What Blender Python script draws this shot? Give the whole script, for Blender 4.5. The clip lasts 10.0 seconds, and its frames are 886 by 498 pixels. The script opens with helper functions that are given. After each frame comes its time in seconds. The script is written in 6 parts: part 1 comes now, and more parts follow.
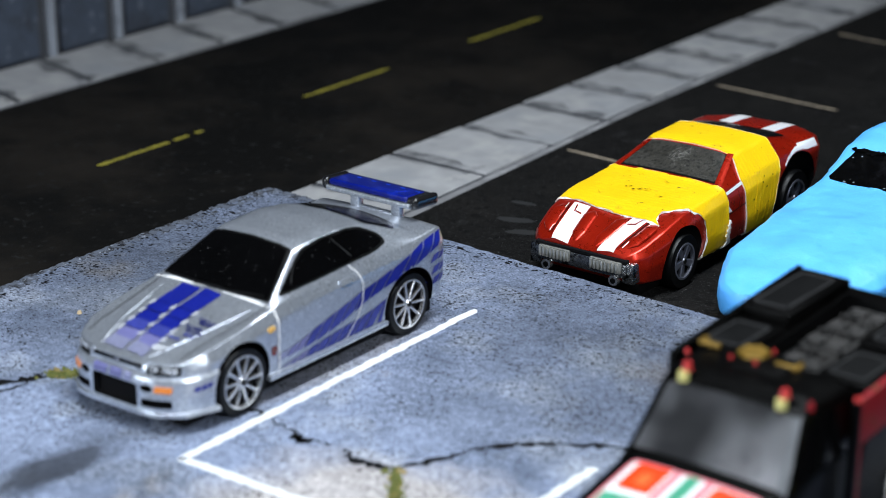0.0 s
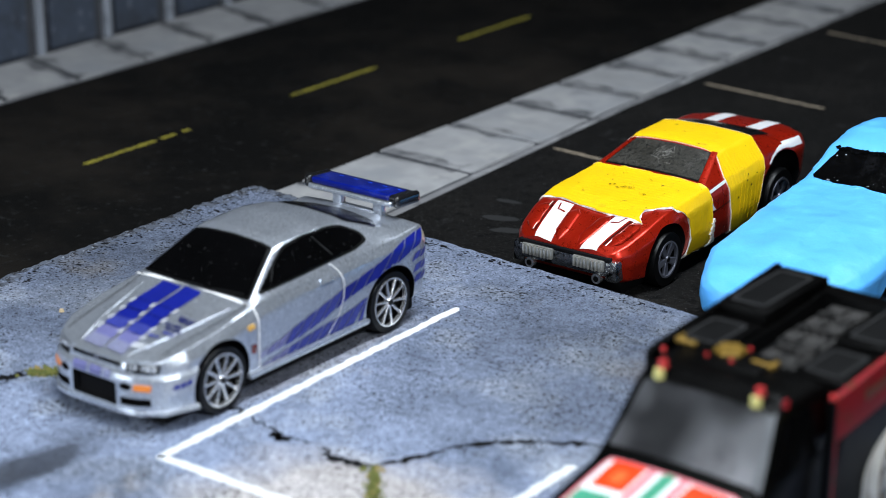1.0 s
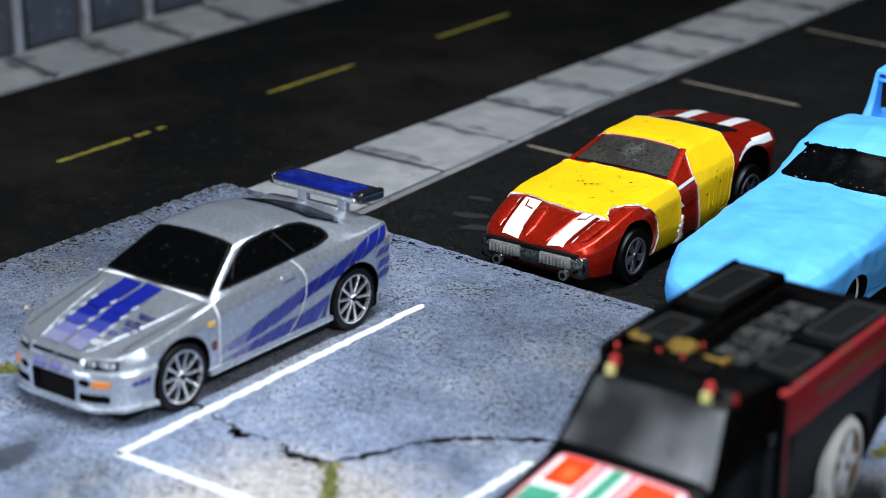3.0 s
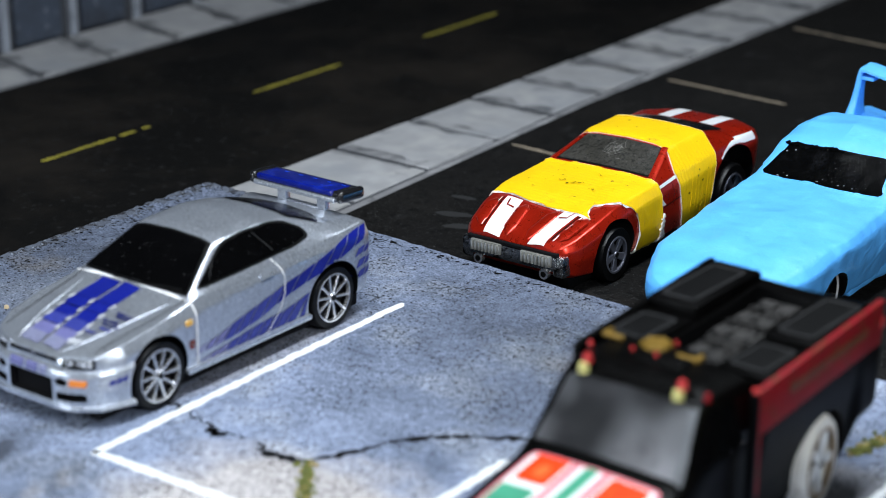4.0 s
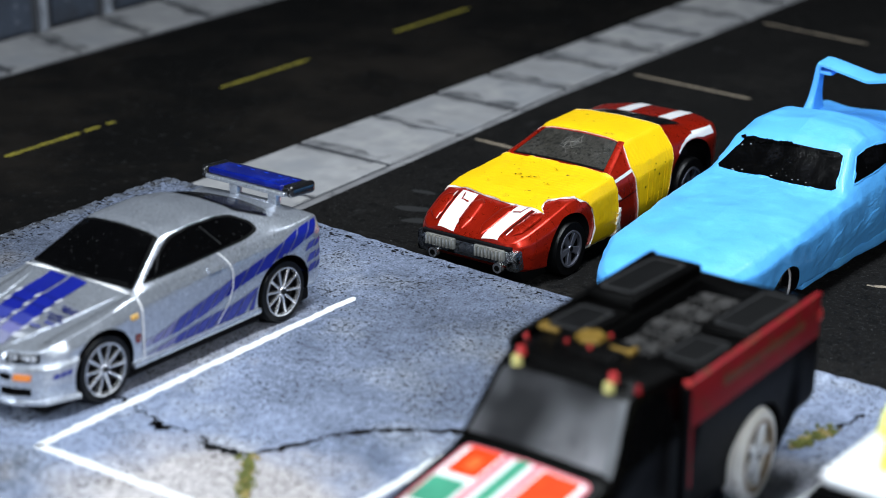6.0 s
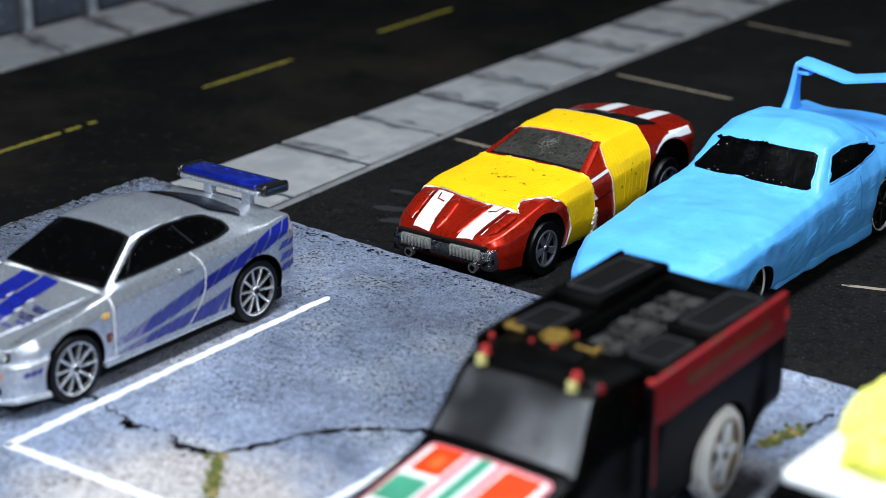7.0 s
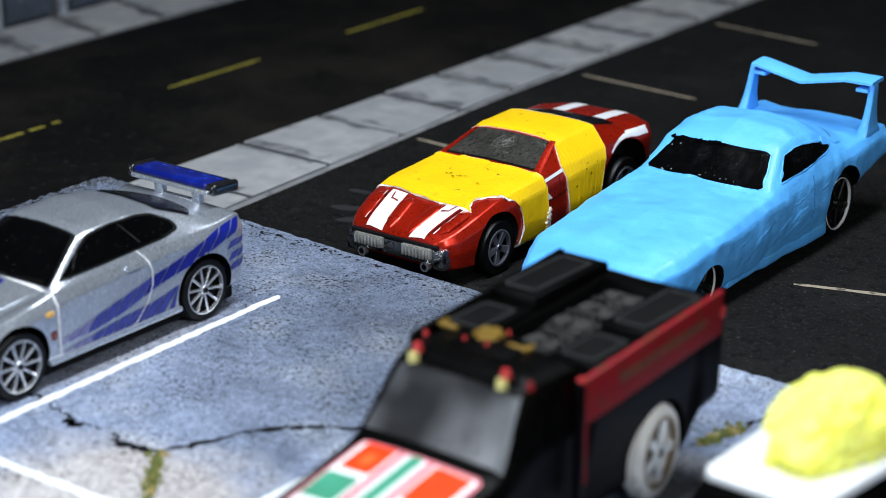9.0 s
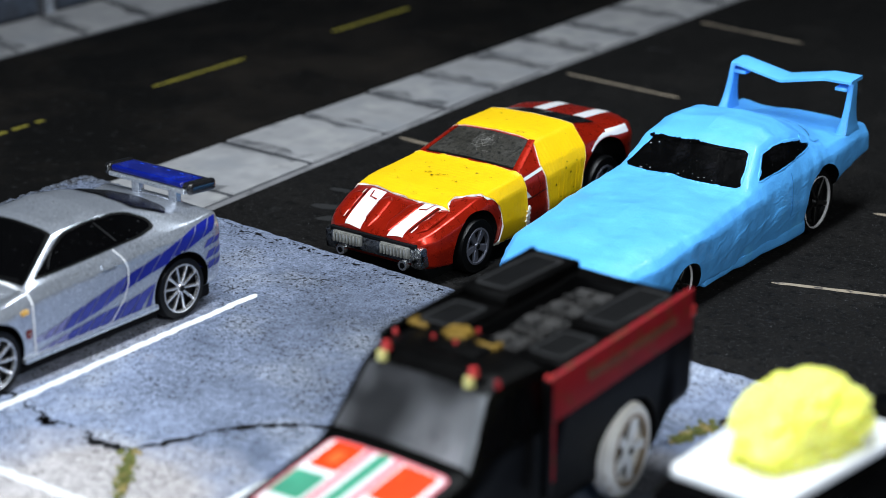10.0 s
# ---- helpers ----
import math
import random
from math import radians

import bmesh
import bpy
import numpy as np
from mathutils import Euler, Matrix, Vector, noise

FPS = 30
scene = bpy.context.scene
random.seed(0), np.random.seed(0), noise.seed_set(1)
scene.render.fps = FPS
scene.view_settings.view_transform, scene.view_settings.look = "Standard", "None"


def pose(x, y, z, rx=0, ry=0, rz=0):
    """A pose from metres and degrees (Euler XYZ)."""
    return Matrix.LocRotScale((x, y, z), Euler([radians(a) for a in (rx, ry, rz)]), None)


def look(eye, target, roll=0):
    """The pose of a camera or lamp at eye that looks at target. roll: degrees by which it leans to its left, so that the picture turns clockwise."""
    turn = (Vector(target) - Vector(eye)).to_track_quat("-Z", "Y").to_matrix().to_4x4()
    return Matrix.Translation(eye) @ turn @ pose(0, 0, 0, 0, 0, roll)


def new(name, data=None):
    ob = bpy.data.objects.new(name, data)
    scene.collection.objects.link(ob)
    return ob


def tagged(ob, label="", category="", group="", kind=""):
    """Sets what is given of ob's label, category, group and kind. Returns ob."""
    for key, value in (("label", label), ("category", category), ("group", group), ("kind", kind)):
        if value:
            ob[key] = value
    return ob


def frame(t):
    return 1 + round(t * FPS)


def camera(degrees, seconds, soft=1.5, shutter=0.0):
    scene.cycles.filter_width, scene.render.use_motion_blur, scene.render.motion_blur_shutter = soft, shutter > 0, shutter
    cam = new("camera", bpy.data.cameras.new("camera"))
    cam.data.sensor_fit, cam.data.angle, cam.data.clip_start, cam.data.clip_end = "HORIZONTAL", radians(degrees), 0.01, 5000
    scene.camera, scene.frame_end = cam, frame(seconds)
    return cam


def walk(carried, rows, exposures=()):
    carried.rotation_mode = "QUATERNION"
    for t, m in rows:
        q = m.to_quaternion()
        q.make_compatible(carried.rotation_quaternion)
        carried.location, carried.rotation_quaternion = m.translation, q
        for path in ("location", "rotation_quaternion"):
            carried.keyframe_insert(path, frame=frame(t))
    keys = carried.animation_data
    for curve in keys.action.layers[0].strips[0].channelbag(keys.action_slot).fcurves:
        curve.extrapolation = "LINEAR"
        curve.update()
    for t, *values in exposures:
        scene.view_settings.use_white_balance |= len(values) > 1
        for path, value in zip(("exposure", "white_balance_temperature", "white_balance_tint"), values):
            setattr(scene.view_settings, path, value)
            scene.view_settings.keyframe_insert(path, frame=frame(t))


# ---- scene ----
cam = camera(24.5, 10.0, soft=0.8)
PATH = [
    (0, (0.19649, -0.19929, 0.13437), (0.02853, 0.02716, 0.03185), 0.09),
    (0.5, (0.19767, -0.19831, 0.13434), (0.02965, 0.02803, 0.03168), 0.06),
    (1, (0.19918, -0.19732, 0.13416), (0.03113, 0.02902, 0.03154), 0.07),
    (1.5, (0.20045, -0.19641, 0.13410), (0.03226, 0.02980, 0.03142), 0.04),
    (2, (0.20183, -0.19560, 0.13414), (0.03353, 0.03052, 0.03144), 0.01),
    (2.5, (0.20334, -0.19449, 0.13397), (0.03500, 0.03158, 0.03123), -0.01),
    (4, (0.20774, -0.19134, 0.13362), (0.03930, 0.03465, 0.03086), -0.09),
    (4.5, (0.20973, -0.19019, 0.13356), (0.04127, 0.03567, 0.03054), -0.17),
    (5, (0.21157, -0.18903, 0.13349), (0.04304, 0.03666, 0.03024), -0.20),
    (5.5, (0.21358, -0.18775, 0.13341), (0.04497, 0.03789, 0.03018), -0.20),
    (7, (0.21968, -0.18407, 0.13333), (0.05090, 0.04151, 0.03023), -0.18),
    (7.5, (0.22195, -0.18268, 0.13331), (0.05296, 0.04275, 0.03023), -0.22),
    (8, (0.22387, -0.18141, 0.13311), (0.05495, 0.04413, 0.03015), -0.21),
    (8.5, (0.22597, -0.18044, 0.13313), (0.05698, 0.04508, 0.03026), -0.22),
    (9, (0.22760, -0.17937, 0.13315), (0.05864, 0.04617, 0.03028), -0.18),
    (9.5, (0.22950, -0.17801, 0.13299), (0.06048, 0.04748, 0.03012), -0.19),
    (10, (0.23138, -0.17719, 0.13316), (0.06230, 0.04823, 0.03020), -0.21),]
walk(cam, [(t, look(eye, target, roll)) for t, eye, target, roll in PATH])
# shallow focus of a close-up lens
cam.data.dof.use_dof = True
cam.data.dof.focus_distance = 0.386
cam.data.dof.aperture_fstop = 21.0

# ---- light: one soft desk lamp over the model, two added fills and the dim room round it ----
world = bpy.data.worlds.new("room")
scene.world = world
world.use_nodes = True
world.node_tree.nodes["Background"].inputs["Color"].default_value = (0.60, 0.74, 1.0, 1)
world.node_tree.nodes["Background"].inputs["Strength"].default_value = 0.003

CM = 0.01


def soft_lamp(name, eye, target, size, power, color, spread=180, long=None):
    data = bpy.data.lights.new(name, "AREA")
    data.shape, data.size, data.energy, data.color, data.spread = "DISK", size * CM, power, color, radians(spread)
    if long:
        data.shape, data.size_y = "RECTANGLE", long * CM
    ob = new(name, data)
    ob.matrix_world = look([c * CM for c in eye], [c * CM for c in target])
    return ob


# a lamp bar over the length of the model and a weak fill added behind the camera
soft_lamp("desk_lamp_light", (6.5, 4.5, 30), (6.5, 6.5, 0), 5, 1.55, (0.85, 0.93, 1.0), 160, long=40)
soft_lamp("front_lamp_light", (36, -12, 22), (6, 7, 0), 13, 0.85, (0.88, 0.95, 1.0))
# unseen fill added low in front to brighten the noses of the cars
soft_lamp("window_light", (-20, -42, 11), (2, 4, 1), 26, 2.4, (0.84, 0.93, 1.0))
scene.view_settings.exposure = 0.0


# ---- materials ----
def material(name, color, rough=0.5, metal=0.0, spots=(), bump=0.0, bump_scale=20.0, coat=0.0, vary=0.15, vary_scale=1.5, rand=0.0, spec=0.5):
    """A painted or plain surface. Scales are per centimetre. spots: (colour, scale, threshold, softness) of flecks and stains laid one over another."""
    m = bpy.data.materials.new(name)
    m.use_nodes = True
    nt = m.node_tree
    bsdf = nt.nodes["Principled BSDF"]
    bsdf.inputs["Roughness"].default_value = rough
    bsdf.inputs["Metallic"].default_value = metal
    bsdf.inputs["Coat Weight"].default_value = coat
    bsdf.inputs["Coat Roughness"].default_value = 0.08
    bsdf.inputs["Specular IOR Level"].default_value = spec
    coord = nt.nodes.new("ShaderNodeTexCoord")
    scale = nt.nodes.new("ShaderNodeMapping")
    scale.inputs["Scale"].default_value = (100, 100, 100)
    nt.links.new(coord.outputs["Object"], scale.inputs["Vector"])

    def noise_tex(s, detail=4.0, roughness=0.6):
        n = nt.nodes.new("ShaderNodeTexNoise")
        n.inputs["Scale"].default_value = s
        n.inputs["Detail"].default_value = detail
        n.inputs["Roughness"].default_value = roughness
        nt.links.new(scale.outputs["Vector"], n.inputs["Vector"])
        return n.outputs["Fac"]

    def mix(fac, a, b):
        x = nt.nodes.new("ShaderNodeMix")
        x.data_type = "RGBA"
        for i, v in ((0, fac), (6, a), (7, b)):
            if isinstance(v, (int, float)):
                x.inputs[i].default_value = v
            elif isinstance(v, tuple):
                x.inputs[i].default_value = (*v[:3], 1)
            else:
                nt.links.new(v, x.inputs[i])
        return x.outputs[2]

    def ramp(v, lo, hi):
        r = nt.nodes.new("ShaderNodeMapRange")
        r.inputs["From Min"].default_value = lo
        r.inputs["From Max"].default_value = hi
        nt.links.new(v, r.inputs["Value"])
        return r.outputs["Result"]

    dark = tuple(c * (1 - vary) for c in color)
    light = tuple(min(1.0, c * (1 + vary)) for c in color)
    col = mix(ramp(noise_tex(vary_scale), 0.3, 0.7), dark, light)
    if rand:
        info = nt.nodes.new("ShaderNodeObjectInfo")
        col = mix(ramp(info.outputs["Random"], 0.0, 1.0 / rand), col, tuple(c * 0.6 for c in color))
    for c, s, lo, soft, *fine in spots:
        col = mix(ramp(noise_tex(s, *(fine or (3.0,))), lo, lo + soft), col, c)
    nt.links.new(col, bsdf.inputs["Base Color"])
    wear = nt.nodes.new("ShaderNodeMapRange")
    wear.inputs["To Min"].default_value = max(0.02, rough - 0.08)
    wear.inputs["To Max"].default_value = min(1.0, rough + 0.1)
    nt.links.new(noise_tex(6.0), wear.inputs["Value"])
    nt.links.new(wear.outputs["Result"], bsdf.inputs["Roughness"])
    if bump:
        b = nt.nodes.new("ShaderNodeBump")
        b.inputs["Strength"].default_value = bump
        b.inputs["Distance"].default_value = 0.0004
        nt.links.new(noise_tex(bump_scale, 5.0, 0.65), b.inputs["Height"])
        nt.links.new(b.outputs["Normal"], bsdf.inputs["Normal"])
    return m


def slab_material():
    """Painted concrete: broad blue-grey and brownish patches, a fine grain over them, and small dark pits in clusters."""
    m = material("speckled_concrete", (0.226, 0.268, 0.378), 0.85, spots=(((0.40, 0.44, 0.53), 0.45, 0.50, 0.18, 4.0, 0.6), ((0.085, 0.105, 0.155), 0.26, 0.50, 0.18, 5.0, 0.6), ((0.33, 0.305, 0.29), 0.33, 0.61, 0.14, 4.0, 0.6)), bump=1.0, bump_scale=10, spec=0.22)
    nt = m.node_tree
    bsdf = nt.nodes["Principled BSDF"]
    vec = nt.nodes["Mapping"].outputs["Vector"]

    def field(s, detail, rough, lo, hi, a, b, cluster=0.0):
        n = nt.nodes.new("ShaderNodeTexNoise")
        n.inputs["Scale"].default_value, n.inputs["Detail"].default_value, n.inputs["Roughness"].default_value = s, detail, rough
        nt.links.new(vec, n.inputs["Vector"])
        r = nt.nodes.new("ShaderNodeMapRange")
        for key, v in (("From Min", lo), ("From Max", hi), ("To Min", a), ("To Max", b)):
            r.inputs[key].default_value = v
        if cluster:
            big = nt.nodes.new("ShaderNodeTexNoise")
            big.inputs["Scale"].default_value, big.inputs["Detail"].default_value = 0.9, 3.0
            nt.links.new(vec, big.inputs["Vector"])
            add = nt.nodes.new("ShaderNodeMath")
            add.operation = "MULTIPLY_ADD"
            nt.links.new(big.outputs["Fac"], add.inputs[0])
            add.inputs[1].default_value = cluster
            nt.links.new(n.outputs["Fac"], add.inputs[2])
            nt.links.new(add.outputs["Value"], r.inputs["Value"])
        else:
            nt.links.new(n.outputs["Fac"], r.inputs["Value"])
        return r.outputs["Result"]

    def times(a, b):
        k = nt.nodes.new("ShaderNodeMath")
        k.operation = "MULTIPLY"
        nt.links.new(a, k.inputs[0])
        nt.links.new(b, k.inputs[1])
        return k.outputs["Value"]

    grain = times(field(7, 6.0, 0.78, 0.38, 0.62, 0.68, 1.32), field(22, 4.0, 0.7, 0.38, 0.62, 0.62, 1.40))
    pits = field(14, 4.0, 0.62, 0.688, 0.706, 1.0, 0.06, 0.22)
    scars = field(5, 7.0, 0.72, 0.73, 0.75, 1.0, 0.15, 0.22)
    fac = times(times(grain, pits), scars)

    def tone_patch(x, y, size, inner, outer, tone):
        """A broad darker or lighter patch round a spot, with a wandering outline."""
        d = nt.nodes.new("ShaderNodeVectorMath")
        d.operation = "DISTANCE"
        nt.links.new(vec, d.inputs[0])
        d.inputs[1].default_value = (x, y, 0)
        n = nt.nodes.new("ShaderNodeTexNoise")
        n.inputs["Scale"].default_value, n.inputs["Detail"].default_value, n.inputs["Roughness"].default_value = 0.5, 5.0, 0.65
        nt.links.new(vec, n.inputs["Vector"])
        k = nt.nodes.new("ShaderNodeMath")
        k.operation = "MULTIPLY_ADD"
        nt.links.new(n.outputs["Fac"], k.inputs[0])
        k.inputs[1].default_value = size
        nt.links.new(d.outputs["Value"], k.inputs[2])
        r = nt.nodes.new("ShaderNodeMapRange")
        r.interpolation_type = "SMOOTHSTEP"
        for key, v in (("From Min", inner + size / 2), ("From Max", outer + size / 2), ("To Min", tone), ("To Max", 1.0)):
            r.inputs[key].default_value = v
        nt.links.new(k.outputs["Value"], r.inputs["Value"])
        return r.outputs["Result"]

    # far parts of the slab toned down, two near parts lifted
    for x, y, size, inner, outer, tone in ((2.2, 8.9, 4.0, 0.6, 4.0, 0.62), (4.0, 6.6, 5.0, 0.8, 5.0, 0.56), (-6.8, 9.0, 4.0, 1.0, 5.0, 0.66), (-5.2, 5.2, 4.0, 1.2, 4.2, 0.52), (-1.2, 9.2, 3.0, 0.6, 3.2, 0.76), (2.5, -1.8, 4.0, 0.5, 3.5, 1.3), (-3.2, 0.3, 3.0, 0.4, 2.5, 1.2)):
        fac = times(fac, tone_patch(x, y, size, inner, outer, tone))
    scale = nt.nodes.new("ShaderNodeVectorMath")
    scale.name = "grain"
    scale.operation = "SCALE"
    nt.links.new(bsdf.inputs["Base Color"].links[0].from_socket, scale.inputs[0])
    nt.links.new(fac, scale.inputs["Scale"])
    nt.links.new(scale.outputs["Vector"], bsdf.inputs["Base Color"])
    return m


def smear_material():
    """Thin grey dirt, patchy, with the paving showing through."""
    m = material("grey_dirt", (0.06, 0.064, 0.075), 0.9)
    nt = m.node_tree
    bsdf = nt.nodes["Principled BSDF"]
    n = nt.nodes.new("ShaderNodeTexNoise")
    n.inputs["Scale"].default_value, n.inputs["Detail"].default_value = 1.6, 5.0
    nt.links.new(nt.nodes["Mapping"].outputs["Vector"], n.inputs["Vector"])
    r = nt.nodes.new("ShaderNodeMapRange")
    for key, v in (("From Min", 0.38), ("From Max", 0.68), ("To Min", 0.03), ("To Max", 0.62)):
        r.inputs[key].default_value = v
    nt.links.new(n.outputs["Fac"], r.inputs["Value"])
    nt.links.new(r.outputs["Result"], bsdf.inputs["Alpha"])
    return m


M = dict(
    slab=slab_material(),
    slab_side=material("broken_foam_edge", (0.085, 0.098, 0.13), 0.9, spots=(((0.012, 0.012, 0.016), 6, 0.50, 0.06, 5.0, 0.7), ((0.22, 0.245, 0.30), 12, 0.58, 0.08)), bump=1.0, bump_scale=9),
    asphalt=material("black_asphalt", (0.0058, 0.0054, 0.0052), 0.85, spots=(((0.026, 0.026, 0.027), 0.9, 0.66, 0.08), ((0.0145, 0.0132, 0.0122), 0.5, 0.5, 0.3), ((0.002, 0.002, 0.002), 3.5, 0.55, 0.05, 5.0, 0.65), ((0.018, 0.018, 0.018), 11, 0.58, 0.05), ((0.16, 0.16, 0.165), 20, 0.675, 0.03)), bump=1.8, bump_scale=11, spec=0.13),
    road=material("dark_road_paint", (0.003, 0.0028, 0.0026), 0.8, spots=(((0.0165, 0.0135, 0.011), 0.16, 0.44, 0.25, 5.0, 0.65), ((0.002, 0.002, 0.002), 0.4, 0.55, 0.2, 5.0, 0.7), ((0.014, 0.014, 0.014), 5, 0.6, 0.1), ((0.03, 0.03, 0.031), 1.1, 0.69, 0.06, 6.0, 0.7)), bump=0.4, bump_scale=18, spec=0.10),
    paving=material("pale_paving", (0.32, 0.32, 0.33), 0.75, spots=(((0.16, 0.165, 0.18), 0.5, 0.60, 0.14), ((0.25, 0.26, 0.28), 0.6, 0.5, 0.25), ((0.40, 0.395, 0.39), 0.9, 0.52, 0.25), ((0.17, 0.17, 0.18), 1.6, 0.62, 0.12, 6.0, 0.7)), bump=0.3, rand=0.3),
    kerb=material("grey_kerb", (0.20, 0.20, 0.21), 0.8, spots=(((0.34, 0.34, 0.35), 0.7, 0.55, 0.15), ((0.07, 0.07, 0.075), 1.8, 0.62, 0.08)), bump=0.3, rand=0.3),
    smear=smear_material(),
    chalk=material("chalk_smudge", (0.0085, 0.009, 0.010), 0.9, spots=(((0.010, 0.010, 0.010), 3, 0.5, 0.2, 5.0, 0.7),)),
    joint=material("dark_joint", (0.045, 0.047, 0.055), 0.9),
    wall=material("blue_grey_wall", (0.045, 0.058, 0.085), 0.85, spots=(((0.03, 0.036, 0.05), 1.2, 0.5, 0.2), ((0.14, 0.16, 0.2), 3, 0.6, 0.15)), bump=0.8, bump_scale=6, rand=0.3),
    pillar=material("pale_strip", (0.23, 0.25, 0.29), 0.8, spots=(((0.08, 0.085, 0.10), 1.2, 0.50, 0.25, 5.0, 0.65),)),
    post_grey=material("worn_grey_post", (0.085, 0.09, 0.10), 0.5, vary=0.2),
    white_line=material("white_road_paint", (0.80, 0.82, 0.84), 0.6, spots=(((0.45, 0.48, 0.53), 14, 0.66, 0.06),)),
    tan_line=material("worn_tan_line", (0.28, 0.23, 0.17), 0.7, spots=(((0.06, 0.05, 0.045), 6, 0.58, 0.08),)),
    yellow_line=material("worn_yellow_line", (0.25, 0.215, 0.022), 0.7, spots=(((0.05, 0.045, 0.03), 5, 0.6, 0.1),)),
    crack=material("dark_crack", (0.006, 0.006, 0.007), 0.95, spec=0.1),
    moss=material("dry_moss", (0.15, 0.16, 0.035), 0.95, spots=(((0.36, 0.27, 0.10), 4, 0.52, 0.1), ((0.06, 0.08, 0.02), 9, 0.55, 0.1)), bump=1.0, bump_scale=20),
    silver=material("silver_metallic_paint", (0.50, 0.535, 0.605), 0.30, 0.74, spots=(((0.80, 0.83, 0.89), 30, 0.56, 0.04, 4.0, 0.7), ((0.15, 0.165, 0.19), 32, 0.585, 0.04, 4.0, 0.7), ((0.03, 0.03, 0.035), 12, 0.70, 0.01, 4.0, 0.7)), coat=0.5, vary=0.06, bump=0.12, bump_scale=18),
    blue_stripe=material("blue_print", (0.006, 0.012, 0.20), 0.4, spots=(((0.016, 0.03, 0.28), 25, 0.6, 0.1),), coat=0.15, spec=0.25, vary=0.1),
    pale_stripe=material("faded_violet_print", (0.14, 0.14, 0.32), 0.4, coat=0.4, vary=0.15, vary_scale=12),
    mid_stripe=material("half_faded_blue_print", (0.035, 0.045, 0.25), 0.4, coat=0.15, vary=0.2, vary_scale=14, spec=0.3),
    faint_stripe=material("faint_violet_print", (0.27, 0.28, 0.43), 0.35, 0.3, coat=0.4, vary=0.2, vary_scale=14),
    black_glass=material("black_window_plastic", (0.0016, 0.0016, 0.0018), 0.10, spots=(((0.10, 0.10, 0.105), 16, 0.69, 0.03, 3.0, 0.7),), vary=0.2, spec=0.4),
    grainy_glass=material("grainy_black_paint", (0.0016, 0.0016, 0.0018), 0.16, spots=(((0.006, 0.006, 0.007), 1.6, 0.56, 0.15), ((0.0012, 0.0012, 0.0012), 22, 0.5, 0.06, 4.0, 0.7), ((0.22, 0.22, 0.23), 18, 0.70, 0.03, 3.0, 0.7)), vary=0.2, spec=0.3, bump=0.15, bump_scale=18),
    black_gloss=material("black_gloss_paint", (0.008, 0.008, 0.009), 0.22, coat=0.5),
    wing_blue=material("deep_blue_gloss", (0.003, 0.009, 0.15), 0.22, spots=(((0.006, 0.022, 0.30), 3, 0.55, 0.2),), coat=0.3, spec=0.3),
    stripe_line=material("deep_blue_ink", (0.004, 0.008, 0.10), 0.4, spec=0.3),
    wing_light=material("blue_glint_paint", (0.01, 0.06, 0.45), 0.2, coat=0.4),
    clay_dark=material("clay_crease", (0.06, 0.30, 0.62), 0.5),
    van_rust=material("worn_brown_print", (0.10, 0.03, 0.008), 0.5, vary=0.3, vary_scale=4, spots=(((0.20, 0.012, 0.012), 2.5, 0.52, 0.1),)),
    tan_ring=material("tan_wheel_ring", (0.30, 0.22, 0.14), 0.5, vary=0.2),
    wheel_well=material("brown_wheel_dish", (0.035, 0.023, 0.016), 0.6, vary=0.3),
    black_trim=material("black_trim", (0.002, 0.002, 0.0022), 0.4, spec=0.25),
    tyre=material("black_plastic_tyre", (0.002, 0.002, 0.0023), 0.36, vary=0.1, spec=0.2),
    chrome=material("silver_rim", (0.75, 0.75, 0.77), 0.18, 0.9, vary=0.05),
    silver_rim=material("worn_silver_rim", (0.72, 0.72, 0.74), 0.22, 0.85, vary=0.2, vary_scale=8),
    grey_rim=material("grey_rim", (0.12, 0.125, 0.155), 0.3, 0.5),
    amber_lamp=material("amber_lamp", (0.72, 0.40, 0.08), 0.3, spots=(((0.75, 0.66, 0.45), 9, 0.55, 0.1),), coat=0.4),
    orange_lamp=material("orange_lamp", (0.75, 0.22, 0.03), 0.3, coat=0.4),
    lamp_glass=material("grey_headlight", (0.55, 0.57, 0.62), 0.2, 0.2, coat=0.6, vary=0.3, vary_scale=10),
    red=material("dark_red_metallic_paint", (0.50, 0.017, 0.005), 0.28, 0.62, spots=(((0.60, 0.035, 0.009), 45, 0.56, 0.06),), coat=0.3, vary=0.2),
    yellow_tape=material("yellow_cloth_tape", (0.86, 0.54, 0.004), 0.4, spots=(((0.62, 0.40, 0.01), 3, 0.6, 0.2), ((0.10, 0.06, 0.01), 6, 0.66, 0.015, 6.0, 0.7)), bump=0.4, bump_scale=5, vary=0.05, spec=0.35),
    torn=material("torn_tape_edge", (0.82, 0.76, 0.70), 0.8, vary=0.25, vary_scale=9),
    white_print=material("white_print", (0.80, 0.79, 0.80), 0.35, coat=0.4, vary=0.04),
    smoke=material("dusty_smoked_window", (0.034, 0.032, 0.027), 0.3, spots=(((0.05, 0.047, 0.042), 2.0, 0.5, 0.2), ((0.010, 0.010, 0.009), 15, 0.52, 0.06, 4.0, 0.7), ((0.10, 0.095, 0.085), 17, 0.64, 0.04, 4.0, 0.7)), vary=0.3, bump=0.4, bump_scale=20),
    lens_block=material("ribbed_grey_lens", (0.46, 0.455, 0.42), 0.14, 0.6, coat=0.6, vary=0.25, vary_scale=10),
    lid_frame=material("worn_lid_edge", (0.026, 0.026, 0.027), 0.5, vary=0.2, spec=0.15),
    scratch=material("pale_scratch", (0.20, 0.195, 0.18), 0.7),
